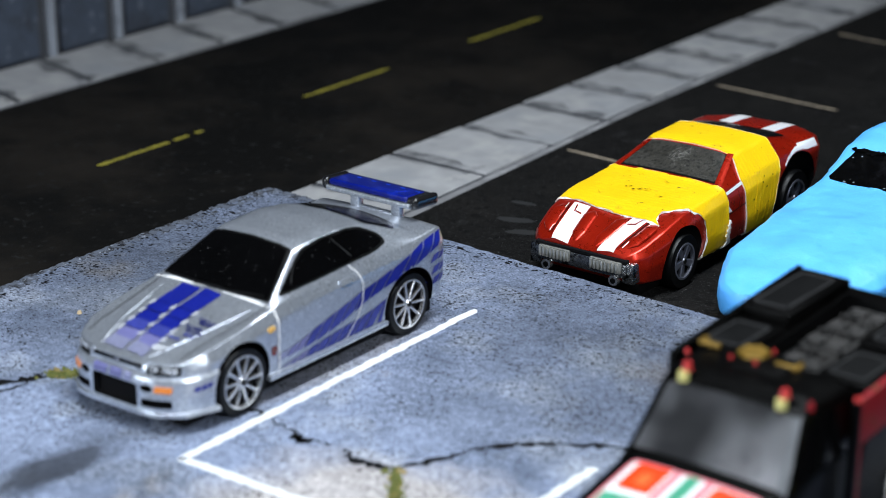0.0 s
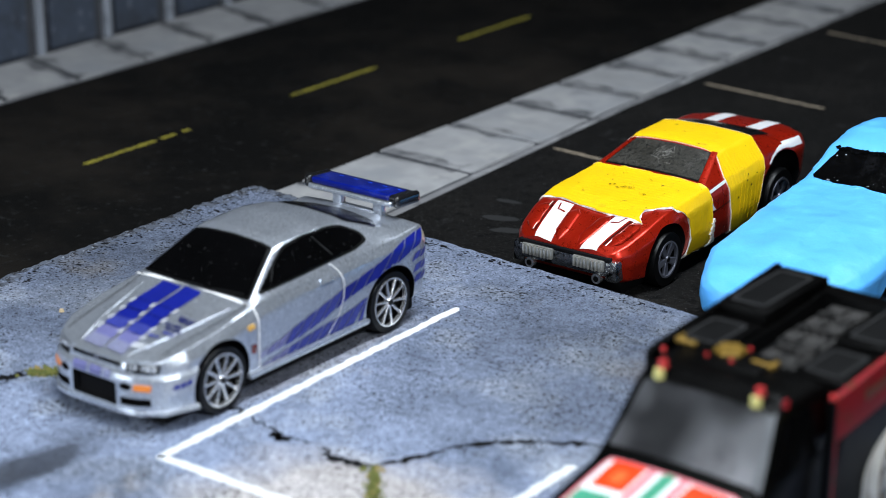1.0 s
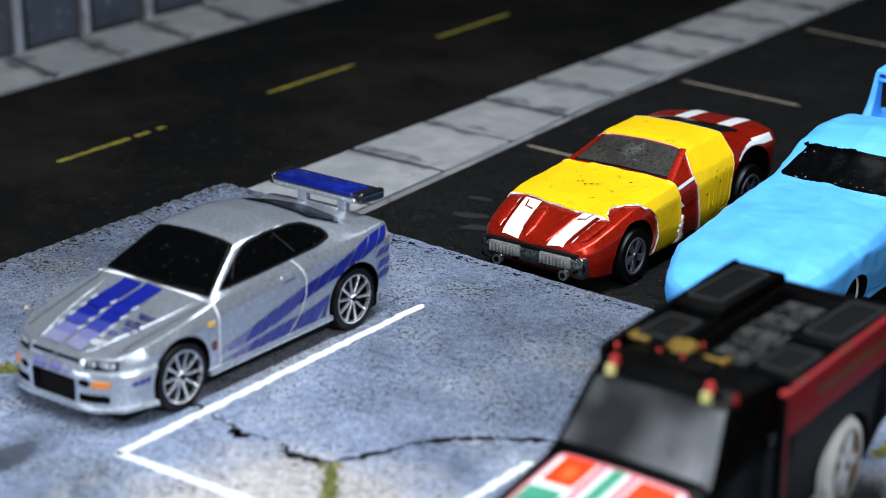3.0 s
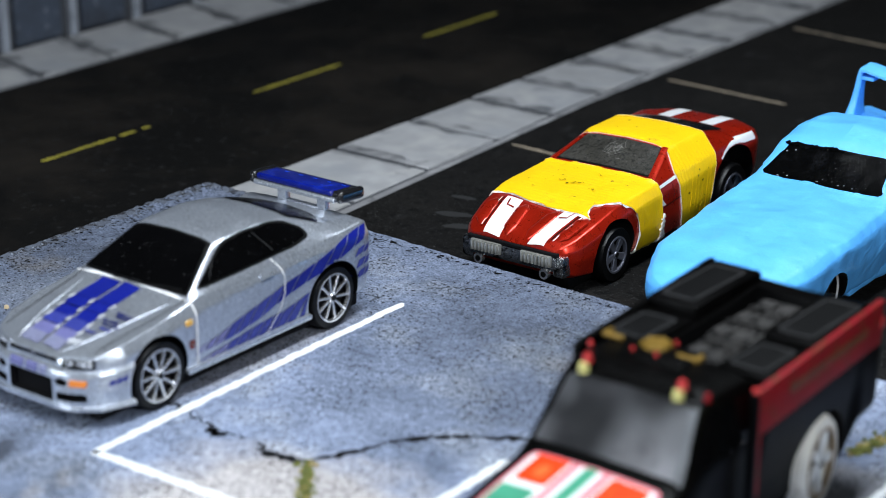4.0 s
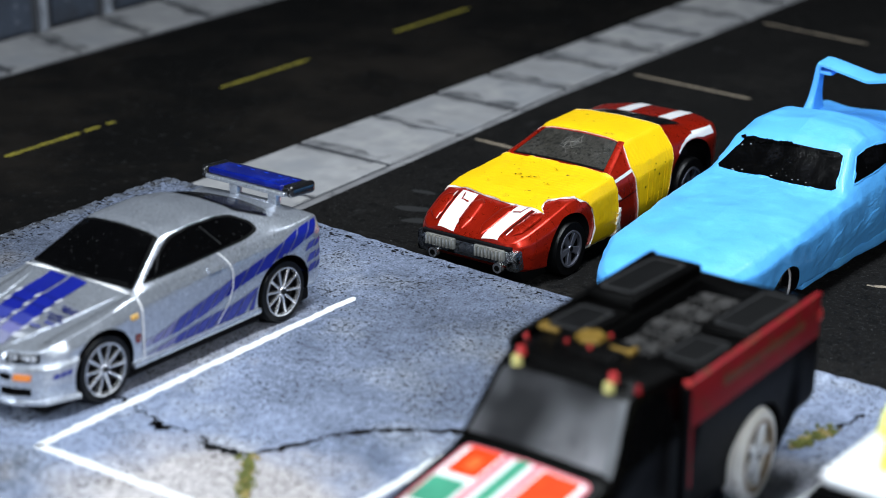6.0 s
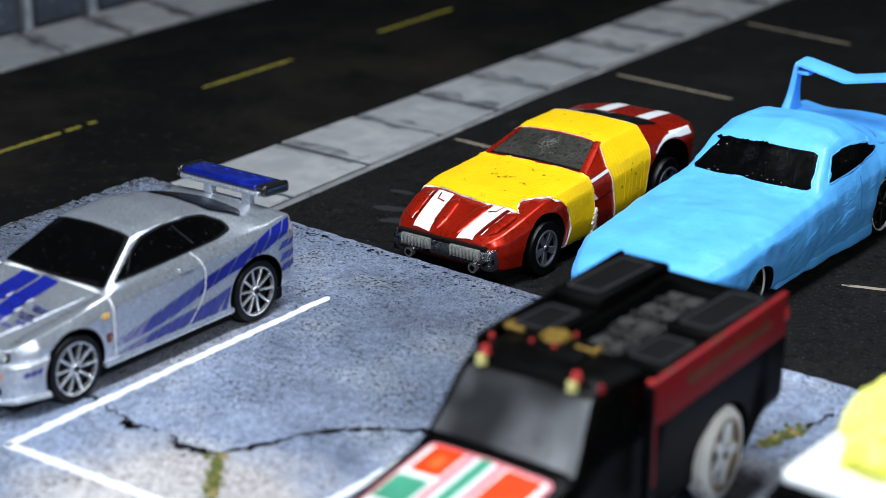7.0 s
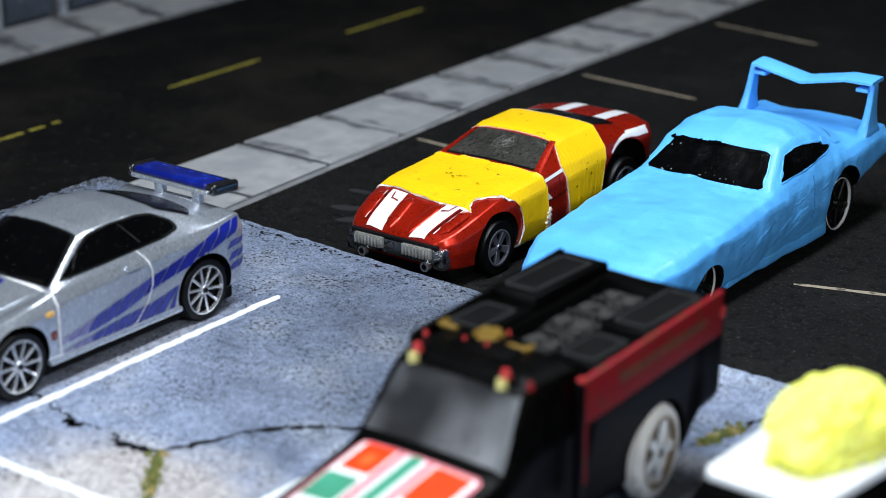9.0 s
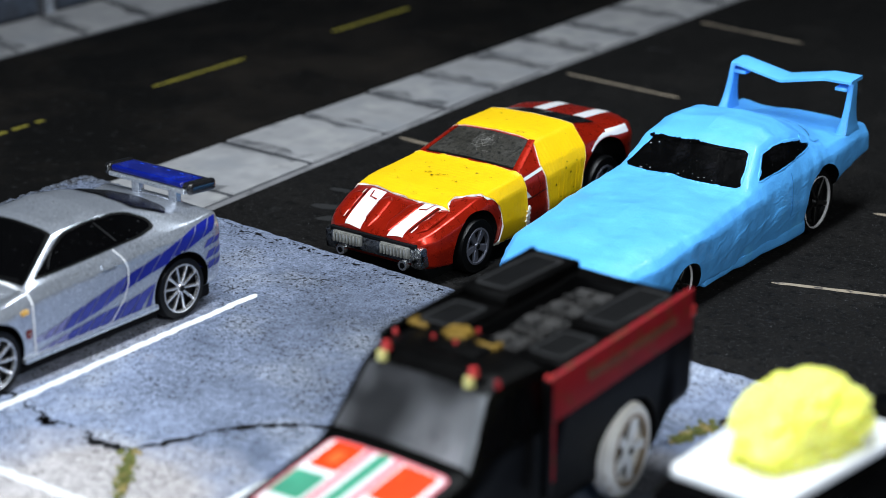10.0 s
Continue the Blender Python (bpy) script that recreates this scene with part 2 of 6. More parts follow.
    dull_chrome=material("dull_chrome", (0.30, 0.305, 0.31), 0.17, 0.95, spots=(((0.03, 0.03, 0.03), 5, 0.52, 0.1),), bump=1.0, bump_scale=8),
    clay=material("sky_blue_clay", (0.098, 0.43, 0.95), 0.46, spots=(((0.12, 0.50, 0.95), 1.5, 0.55, 0.2), ((0.08, 0.40, 0.90), 2, 0.62, 0.12)), bump=0.7, bump_scale=1.6, coat=0.2, vary=0.06),
    van_black=material("black_die_cast", (0.0012, 0.0011, 0.0011), 0.38, spots=(((0.004, 0.004, 0.0042), 4, 0.60, 0.2),), vary=0.2, spec=0.05),
    van_grey=material("grey_machinery", (0.034, 0.032, 0.031), 0.6, spots=(((0.008, 0.008, 0.008), 6, 0.50, 0.1),), spec=0.2),
    van_red=material("dark_red_print", (0.18, 0.005, 0.009), 0.5, spec=0.2, spots=(((0.10, 0.03, 0.01), 5, 0.55, 0.15),)),
    # the pale clouds are soft reflections put into the windscreen's colour
    van_glass=material("dark_glass_painted_sheen", (0.010, 0.0105, 0.012), 0.30, spots=(((0.19, 0.194, 0.208), 0.55, 0.42, 0.30, 2.0, 0.5), ((0.03, 0.03, 0.033), 1.6, 0.56, 0.25, 3.0, 0.5)), coat=0.4),
    print_green=material("green_print", (0.05, 0.26, 0.16), 0.5, spec=0.2),
    print_red=material("orange_red_print", (0.90, 0.045, 0.004), 0.5, spots=(((0.70, 0.09, 0.01), 5, 0.6, 0.1),), spec=0.15),
    print_orange=material("orange_brown_print", (0.80, 0.10, 0.01), 0.5, vary=0.2, vary_scale=5),
    print_pink=material("pink_print", (0.58, 0.15, 0.18), 0.45, spec=0.3),
    beacon_red=material("red_beacon", (0.42, 0.03, 0.03), 0.3, coat=0.5),
    beacon_yellow=material("pale_yellow_beacon", (0.50, 0.47, 0.17), 0.3, coat=0.5),
    gold=material("worn_gold_print", (0.22, 0.13, 0.02), 0.4, 0.4, vary=0.3, vary_scale=6),
    cream=material("cream_tyre", (0.86, 0.83, 0.78), 0.5, spots=(((0.35, 0.28, 0.2), 4, 0.6, 0.15),)),
    white_paint=material("white_gloss_paint", (0.88, 0.89, 0.90), 0.3, coat=0.5, vary=0.03),
    yellow_foam=material("yellow_modelling_clay", (0.95, 0.92, 0.15), 0.6, spots=(((0.96, 0.94, 0.30), 1.6, 0.52, 0.2), ((0.72, 0.66, 0.03), 3, 0.62, 0.15)), bump=0.6, bump_scale=5, vary=0.05),
    table=material("dark_table", (0.02, 0.02, 0.022), 0.6),
)


for key, v in (("Subsurface Weight", 0.6), ("Subsurface Scale", 0.006), ("Subsurface Radius", (1.0, 0.8, 0.25))):
    M["yellow_foam"].node_tree.nodes["Principled BSDF"].inputs[key].default_value = v


def ribs(mat, per_cm, strength):
    """Fine parallel ribs across a surface, a little uneven, added to its relief."""
    nt = mat.node_tree
    bsdf = nt.nodes["Principled BSDF"]
    wave = nt.nodes.new("ShaderNodeTexWave")
    wave.bands_direction = "Y"
    for key, v in (("Scale", per_cm * 0.314), ("Distortion", 2.5), ("Detail", 3.0), ("Detail Scale", 0.8)):
        wave.inputs[key].default_value = v
    nt.links.new(nt.nodes["Mapping"].outputs["Vector"], wave.inputs["Vector"])
    b = nt.nodes.new("ShaderNodeBump")
    b.inputs["Strength"].default_value, b.inputs["Distance"].default_value = strength, 0.0003
    nt.links.new(wave.outputs["Fac"], b.inputs["Height"])
    nt.links.new(bsdf.inputs["Normal"].links[0].from_socket, b.inputs["Normal"])
    nt.links.new(b.outputs["Normal"], bsdf.inputs["Normal"])


def pimples(mat, per_cm, strength):
    """A finer layer of relief over the first."""
    nt = mat.node_tree
    bsdf = nt.nodes["Principled BSDF"]
    n = nt.nodes.new("ShaderNodeTexNoise")
    n.inputs["Scale"].default_value, n.inputs["Detail"].default_value, n.inputs["Roughness"].default_value = per_cm, 4.0, 0.6
    nt.links.new(nt.nodes["Mapping"].outputs["Vector"], n.inputs["Vector"])
    b = nt.nodes.new("ShaderNodeBump")
    b.inputs["Strength"].default_value, b.inputs["Distance"].default_value = strength, 0.0002
    nt.links.new(n.outputs["Fac"], b.inputs["Height"])
    nt.links.new(bsdf.inputs["Normal"].links[0].from_socket, b.inputs["Normal"])
    nt.links.new(b.outputs["Normal"], bsdf.inputs["Normal"])


ribs(M["yellow_tape"], 9.0, 0.06)
pimples(M["clay"], 7.0, 0.35)


# ---- building helpers (all sizes in centimetres) ----
from mathutils.bvhtree import BVHTree


def part(name, bm, mat, parent=None, label="", smooth=True, angle=35):
    me = bpy.data.meshes.new(name)
    bm.to_mesh(me)
    bm.free()
    return link(name, me, mat, parent, label, smooth, angle)


def link(name, me, mat, parent=None, label="", smooth=True, angle=35):
    me.transform(Matrix.Diagonal((CM, CM, CM, 1)))
    if mat is not None:
        me.materials.clear()
        me.materials.append(mat)
    me.polygons.foreach_set("use_smooth", [smooth] * len(me.polygons))
    if smooth:
        me.set_sharp_from_angle(angle=radians(angle))
    ob = new(name, me)
    if parent is not None:
        ob.parent = parent
    if label:
        ob["label"] = label
    return ob


def box(x0, x1, y0, y1, z0, z1, bevel=0.0, seg=2):
    bm = bmesh.new()
    bmesh.ops.create_cube(bm, size=1)
    for v in bm.verts:
        v.co = Vector((x0 + (v.co.x + 0.5) * (x1 - x0), y0 + (v.co.y + 0.5) * (y1 - y0), z0 + (v.co.z + 0.5) * (z1 - z0)))
    if bevel:
        bmesh.ops.bevel(bm, geom=bm.edges[:], offset=bevel, segments=seg, affect="EDGES", profile=0.6)
    return bm


def drum(r0, r1, depth, m, seg=40):
    bm = bmesh.new()
    bmesh.ops.create_cone(bm, cap_ends=True, segments=seg, radius1=r0, radius2=r1, depth=depth)
    bm.transform(m)
    return bm


def join(*bms):
    out = bmesh.new()
    for b in bms:
        me = bpy.data.meshes.new("t")
        b.to_mesh(me)
        b.free()
        out.from_mesh(me)
        bpy.data.meshes.remove(me)
    return out


def spun(profile, seg=48, axis_x=True):
    """A closed ring from a profile of (radius, x) turned about the x axis."""
    bm = bmesh.new()
    rings = []
    for i in range(seg):
        a = 2 * math.pi * i / seg
        rings.append([bm.verts.new((x, r * math.cos(a), r * math.sin(a))) for r, x in profile])
    n = len(profile)
    for i in range(seg):
        p, q = rings[i], rings[(i + 1) % seg]
        for j in range(n):
            k = (j + 1) % n
            if profile[j][0] < 1e-6 and profile[k][0] < 1e-6:
                continue
            bm.faces.new((p[j], p[k], q[k], q[j]))
    bmesh.ops.remove_doubles(bm, verts=bm.verts[:], dist=1e-5)
    bmesh.ops.recalc_face_normals(bm, faces=bm.faces[:])
    return bm


def loft(stations, n=90, smooth=2, wobble=0.0, corner=0.2):
    """A closed body from cross sections (y, [(x, z) ... from the sill up to the middle]), mirrored in x; corner: how far its edges are rounded."""
    ys = np.array([s[0] for s in stations], float)
    sec = np.array([s[1] for s in stations], float)
    yy = np.linspace(ys[0], ys[-1], n)
    prof = np.stack([[np.interp(yy, ys, sec[:, k, c]) for c in (0, 1)] for k in range(sec.shape[1])])
    prof = prof.transpose(2, 0, 1)
    for _ in range(smooth):
        prof[1:-1] = 0.25 * prof[:-2] + 0.5 * prof[1:-1] + 0.25 * prof[2:]
    for _ in range(2):
        a, b = prof[:, :-1], prof[:, 1:]
        cut = np.stack([(1 - corner) * a + corner * b, corner * a + (1 - corner) * b], 2).reshape(n, -1, 2)
        prof = np.concatenate([prof[:, :1], cut, prof[:, -1:]], 1)
    bm = bmesh.new()
    rows = []
    for i in range(n):
        right = [bm.verts.new((x, yy[i], z)) for x, z in prof[i]]
        left = [bm.verts.new((-x, yy[i], z)) for x, z in prof[i][:-1]]
        rows.append(right + left[::-1])
    m = len(rows[0])
    for i in range(n - 1):
        for j in range(m):
            jj = (j + 1) % m
            bm.faces.new((rows[i][j], rows[i][jj], rows[i + 1][jj], rows[i + 1][j]))
    bm.faces.new(rows[0])
    bm.faces.new(rows[-1])
    bmesh.ops.recalc_face_normals(bm, faces=bm.faces[:])
    if wobble:
        for v in bm.verts:
            v.co += Vector(noise.noise_vector(v.co * 1.3)) * wobble + Vector(noise.noise_vector(v.co * 4.0)) * wobble * 0.3
    return bm


def carved(bm, cutters, mat, dark):
    """The mesh of bm with the cutters taken out of it; the cut faces are dark."""
    a, objs = bpy.data.meshes.new("a"), []
    bm.to_mesh(a)
    bm.free()
    a.materials.append(mat)
    oa = new("tmp", a)
    objs.append(oa)
    for c in cutters:
        b = bpy.data.meshes.new("b")
        c.to_mesh(b)
        c.free()
        b.materials.append(dark)
        ob = new("tmp_cut", b)
        objs.append(ob)
        mod = oa.modifiers.new("cut", "BOOLEAN")
        mod.operation, mod.object, mod.solver, mod.material_mode = "DIFFERENCE", ob, "EXACT", "TRANSFER"
    bpy.context.view_layer.update()
    me = bpy.data.meshes.new_from_object(oa.evaluated_get(bpy.context.evaluated_depsgraph_get()))
    for o in objs:
        bpy.data.objects.remove(o)
    return me


def skin(me):
    bm = bmesh.new()
    bm.from_mesh(me)
    tree = BVHTree.FromBMesh(bm)
    bm.free()
    return tree


def rounded(poly, r, seg=4):
    """A polygon with its corners rounded by r."""
    out = []
    n = len(poly)
    for i in range(n):
        p, a, b = Vector(poly[i]), Vector(poly[i - 1]), Vector(poly[(i + 1) % n])
        da, db = (a - p), (b - p)
        ra = min(r, da.length * 0.45)
        rb = min(r, db.length * 0.45)
        s, e = p + da.normalized() * ra, p + db.normalized() * rb
        for k in range(seg + 1):
            t = k / seg
            out.append(tuple((1 - t) ** 2 * s + 2 * t * (1 - t) * p + t * t * e))
    return out


def decal(tree, poly, view, off=0.012, thick=0.0, step=0.06, side=1):
    """A thin skin over a body: the convex outline poly, seen from the top (x, y), the front (x, z) or one side (y, z), laid on its surface."""
    pts = [Vector((p[0], p[1], 0)) for p in poly]
    area = sum(a.x * b.y - b.x * a.y for a, b in zip(pts, pts[1:] + pts[:1]))
    if area < 0:
        pts.reverse()
    x0, x1 = min(p.x for p in pts), max(p.x for p in pts)
    y0, y1 = min(p.y for p in pts), max(p.y for p in pts)
    nx, ny = max(1, int((x1 - x0) / step) + 1), max(1, int((y1 - y0) / step) + 1)
    bm = bmesh.new()
    g = [[bm.verts.new((x0 + (x1 - x0) * i / nx, y0 + (y1 - y0) * j / ny, 0)) for j in range(ny + 1)] for i in range(nx + 1)]
    for i in range(nx):
        for j in range(ny):
            bm.faces.new((g[i][j], g[i + 1][j], g[i + 1][j + 1], g[i][j + 1]))
    for a, b in zip(pts, pts[1:] + pts[:1]):
        d = b - a
        if d.length < 1e-5:
            continue
        bmesh.ops.bisect_plane(bm, geom=bm.verts[:] + bm.edges[:] + bm.faces[:], plane_co=a, plane_no=Vector((d.y, -d.x, 0)), clear_outer=True, dist=1e-6)
    under = {}
    for v in bm.verts:
        u, w = v.co.x, v.co.y
        if view == "top":
            start, way = Vector((u, w, 9)), Vector((0, 0, -1))
        elif view == "front":
            start, way = Vector((u, -12, w)), Vector((0, 1, 0))
        else:
            start, way = Vector((9 * side, u, w)), Vector((-side, 0, 0))
        hit, no, _, _ = tree.ray_cast(start, way)
        if hit is None:
            mid = Vector((u, w, 1.4)) if view == "top" else Vector((u, -3.4, w)) if view == "front" else Vector((1.3 * side, u, w))
            hit, no, _, _ = tree.find_nearest(mid)
        if no.dot(way) > 0:
            no = -no
        v.co = hit + no * off
        under[v] = hit + no * (off - thick - 0.01)
    bmesh.ops.recalc_face_normals(bm, faces=bm.faces[:])
    flip = [f for f in bm.faces if f.normal.dot(-way) < 0]
    if flip and len(flip) > len(bm.faces) / 2:
        bmesh.ops.reverse_faces(bm, faces=bm.faces[:])
    if thick:
        rim = [e for e in bm.edges if e.is_boundary]
        foot = {v: bm.verts.new(under[v]) for v in {v for e in rim for v in e.verts}}
        for e in rim:
            a, b = e.verts
            bm.faces.new((a, b, foot[b], foot[a]))
    return bm


def wrapped(me, planes, off, bites=(), rag=0.0, fringe=0.0):
    """A sheet stuck round a body: the body's own skin between the planes (point, outward normal), less the round bites (centre, axis, radius), lifted by off. Gives the sheet and its torn rim, frayed out by fringe."""
    bm = bmesh.new()
    bm.from_mesh(me)
    bmesh.ops.delete(bm, geom=[f for f in bm.faces if f.material_index], context="FACES")
    for p, n in planes:
        bmesh.ops.bisect_plane(bm, geom=bm.verts[:] + bm.edges[:] + bm.faces[:], plane_co=p, plane_no=n, clear_outer=True, dist=1e-5)
    bmesh.ops.triangulate(bm, faces=[f for f in bm.faces if len(f.verts) > 4])
    for c, axis, r in bites:
        c, axis = Vector(c), Vector(axis).normalized()
        u = axis.cross(Vector((0, 1, 0))).normalized()
        w = axis.cross(u)

        def away(p):
            return ((p - c) - axis * (p - c).dot(axis)).length

        for k in range(24):
            n = u * math.cos(k * math.pi / 12) + w * math.sin(k * math.pi / 12)
            near = [f for f in bm.faces if away(f.calc_center_median()) < r * 1.3 and (f.calc_center_median().x > 0) == (c.x > 0)]
            geom = set(near) | {e for f in near for e in f.edges} | {v for f in near for v in f.verts}
            bmesh.ops.bisect_plane(bm, geom=list(geom), plane_co=c + n * r, plane_no=n, dist=1e-5)
        gone = [f for f in bm.faces if (f.calc_center_median().x > 0) == (c.x > 0) and away(f.calc_center_median()) < r]
        bmesh.ops.delete(bm, geom=gone, context="FACES")
    bmesh.ops.delete(bm, geom=[v for v in bm.verts if not v.link_faces], context="VERTS")
    bm.normal_update()
    edge = {v for e in bm.edges if e.is_boundary for v in e.verts}
    under = {}
    for v in edge:
        out = v.co - sum((f.calc_center_median() for f in v.link_faces), Vector()) / len(v.link_faces)
        out -= v.normal * out.dot(v.normal)
        fray = fringe * max(0.0, 0.15 + 2.0 * noise.noise(v.co * 5))
        under[v] = v.co + v.normal * (0.008 if fringe else -0.01) + (out.normalized() * fray if out.length > 1e-6 else Vector())
    for v in bm.verts:
        lift = off + 0.012 * noise.noise(v.co * 2.2)
        if v in edge:
            lift += rag * 0.5 * (1 + noise.noise(v.co * 9))
            v.co += Vector(noise.noise_vector(v.co * 8)) * rag
        v.co += v.normal * lift
    rim = bmesh.new()
    for e in bm.edges:
        if e.is_boundary:
            a, b = e.verts
            rim.faces.new([rim.verts.new(p) for p in (a.co + a.normal * 0.004, b.co + b.normal * 0.004, under[b], under[a])])
    bmesh.ops.remove_doubles(rim, verts=rim.verts[:], dist=1e-4)
    return bm, rim


def ridge(tree, points, r, wide=1.6):
    """A rounded crease along points (x, y) on top of a body."""
    bm = bmesh.new()
    line = []
    for (x0, y0), (x1, y1) in zip(points, points[1:]):
        line += [(x0 + (x1 - x0) * k / 12, y0 + (y1 - y0) * k / 12) for k in range(12)]
    line.append(points[-1])
    d = (Vector(line[-1]) - Vector(line[0])).normalized()
    across = Vector((-d.y, d.x, 0))
    rows = []
    for i, (x, y) in enumerate(line):
        hit, no, _, _ = tree.ray_cast(Vector((x, y, 9)), Vector((0, 0, -1)))
        k = r * min(1.0, 0.25 + 4 * min(i, len(line) - 1 - i) / len(line))
        rows.append([bm.verts.new(hit + across * k * wide * math.cos(a) + no * (k * math.sin(a) - 0.004)) for a in (math.pi * j / 6 for j in range(7))])
    for p, q in zip(rows, rows[1:]):
        for j in range(6):
            bm.faces.new((p[j], p[j + 1], q[j + 1], q[j]))
    bmesh.ops.recalc_face_normals(bm, faces=bm.faces[:])
    if sum(f.normal.z for f in bm.faces) < 0:
        bmesh.ops.reverse_faces(bm, faces=bm.faces[:])
    return bm


def ragged(poly, r, seed):
    """A fine outline along poly, pushed in and out by a hand's unsteadiness."""
    out = []
    for (x0, y0), (x1, y1) in zip(poly, poly[1:] + poly[:1]):
        n = max(1, int(math.hypot(x1 - x0, y1 - y0) / 0.12))
        out += [Vector((x0 + (x1 - x0) * k / n, y0 + (y1 - y0) * k / n, seed)) for k in range(n)]
    mid = sum(out, Vector()) / len(out)
    return [tuple((p + (mid - p).normalized() * abs(noise.noise(p * 3)) * r)[:2]) for p in out]


def lip(tree, poly, view, r, seed, side=1):
    """An uneven bead of clay along the outline poly on a body."""
    bm = bmesh.new()
    rows = []
    pts = []
    for (x0, y0), (x1, y1) in zip(poly, poly[1:] + poly[:1]):
        n = max(1, int(math.hypot(x1 - x0, y1 - y0) / 0.06))
        pts += [(x0 + (x1 - x0) * k / n, y0 + (y1 - y0) * k / n) for k in range(n)]
    hits = []
    for u, w in pts:
        a, way = (Vector((u, w, 9)), Vector((0, 0, -1))) if view == "top" else (Vector((9 * side, u, w)), Vector((-side, 0, 0)))
        hit, no, _, _ = tree.ray_cast(a, way)
        hits.append((hit, no if no.dot(way) < 0 else -no))
    for i, (hit, no) in enumerate(hits):
        d = (hits[(i + 1) % len(hits)][0] - hits[i - 1][0]).normalized()
        across = d.cross(no).normalized()
        k = r * (0.75 + 1.1 * noise.noise(hit * 2.3 + Vector((seed, 0, 0))) + 0.6 * noise.noise(hit * 7))
        k = max(k, 0.012)
        c = hit + across * noise.noise(hit * 4 + Vector((0, seed, 0))) * 0.02
        rows.append([bm.verts.new(c + across * k * 1.5 * math.cos(q) + no * k * math.sin(q)) for q in (2 * math.pi * j / 8 for j in range(8))])
    for p, q in zip(rows, rows[1:] + rows[:1]):
        for j in range(8):
            bm.faces.new((p[j], p[(j + 1) % 8], q[(j + 1) % 8], q[j]))
    bmesh.ops.recalc_face_normals(bm, faces=bm.faces[:])
    return bm


def stroke(tree, a, b, r, side):
    """A soft raised stroke on the side of a body, from (y, z) to (y, z), fading at both ends."""
    bm = bmesh.new()
    n, m = 24, 8
    d = Vector((0, b[0] - a[0], b[1] - a[1])).normalized()
    across = Vector((0, -d.z, d.y))
    rows = []
    for i in range(n + 1):
        t = i / n
        fade = math.sin(math.pi * t) ** 0.7
        wave = 0.05 * noise.noise(Vector((a[0] * 3 + t * 4, a[1] * 5, 2)))
        c = Vector((9 * side, a[0] + (b[0] - a[0]) * t, a[1] + (b[1] - a[1]) * t)) + across * wave
        row = []
        for j in range(m + 1):
            k = 2 * j / m - 1
            hit, no, _, _ = tree.ray_cast(c + across * k * r * 3.6 * (0.4 + 0.6 * fade), Vector((-side, 0, 0)))
            if hit is None:
                hit, no, _, _ = tree.find_nearest(Vector((1.5 * side, c.y, c.z)))
            out = no if no.x * side > 0 else -no
            row.append(bm.verts.new(hit + out * (r * 0.42 * fade * (1 - k * k) ** 2 - 0.006)))
        rows.append(row)
    for p, q in zip(rows, rows[1:]):
        for j in range(m):
            bm.faces.new((p[j], p[j + 1], q[j + 1], q[j]))
    bmesh.ops.recalc_face_normals(bm, faces=bm.faces[:])
    if sum(f.normal.x for f in bm.faces) * side < 0:
        bmesh.ops.reverse_faces(bm, faces=bm.faces[:])
    return bm


def thing(name, x, y, z, turn, label, category, group="", pitch=0.0):
    ob = new(name)
    ob.empty_display_size = 0.01
    ob.matrix_basis = pose(x * CM, y * CM, z * CM, pitch, 0, turn)
    return tagged(ob, label, category, group)


def wheel(parent, x, y, z, r, w, rim_mat, tyre_mat, spokes, side, ring=None, rim=0.72, dish=None, dome=0.0, broad=False, ring_width=0.075, toe=0.0):
    """A toy wheel: tyre with rounded shoulders, recessed dish, spokes, hub and rim ring. Its outer face looks to side."""
    ty = part("wheel", spun([(r * 0.5, -w / 2), (r * 0.94, -w / 2), (r, -w / 2 + 0.05), (r, w / 2 - 0.06 - dome * w), (r * (0.95 - dome * 0.7), w / 2 - dome * 0.1), (r * rim, w / 2), (r * (rim - 0.06), w / 2 - 0.12), (r * 0.3, w / 2 - 0.15)]), tyre_mat, parent)
    ty.matrix_basis = pose(x * CM, y * CM, z * CM, random.uniform(0, 60), 0, toe if side > 0 else 180 - toe)
    part("dish", drum(r * rim * 0.98, r * rim * 0.98, 0.04, pose(w / 2 - 0.15, 0, 0, 0, 90, 0)), dish or M["crack"], ty)
    part("rim_ring", spun([(r * (rim - ring_width), w / 2 - 0.06), (r * (rim - ring_width + 0.015), w / 2 + 0.012), (r * (rim + 0.01), w / 2 + 0.012), (r * (rim + 0.02), w / 2 - 0.03)]), ring or rim_mat, ty)
    for k in range(spokes):
        sp = box(-0.03, 0.035, -0.024 if spokes > 6 else -0.055, 0.024 if spokes > 6 else 0.055, r * 0.12, r * (rim - 0.03), 0.012, 1)
        for v in sp.verts:
            if broad:
                v.co.y *= 1.5 if v.co.z > r * 0.4 else 1.0
            elif v.co.z < r * 0.3 and spokes <= 6:
                v.co.y *= 0.6
        sp.transform(pose(w / 2 - 0.05, 0, 0, 360 * k / spokes, 0, 0))
        part("spoke", sp, rim_mat, ty)
    part("hub", drum(r * 0.17, r * 0.12, 0.07, pose(w / 2 - 0.03, 0, 0, 0, 90, 0), 20), rim_mat, ty)
    part("hub_cap", drum(r * 0.10, r * 0.09, 0.02, pose(w / 2 + 0.01, 0, 0, 0, 90, 0), 16), M["black_trim"], ty)
    return ty


# ---- setting ----
ROAD = -0.63
PARK = -0.55
KERB = -5.4


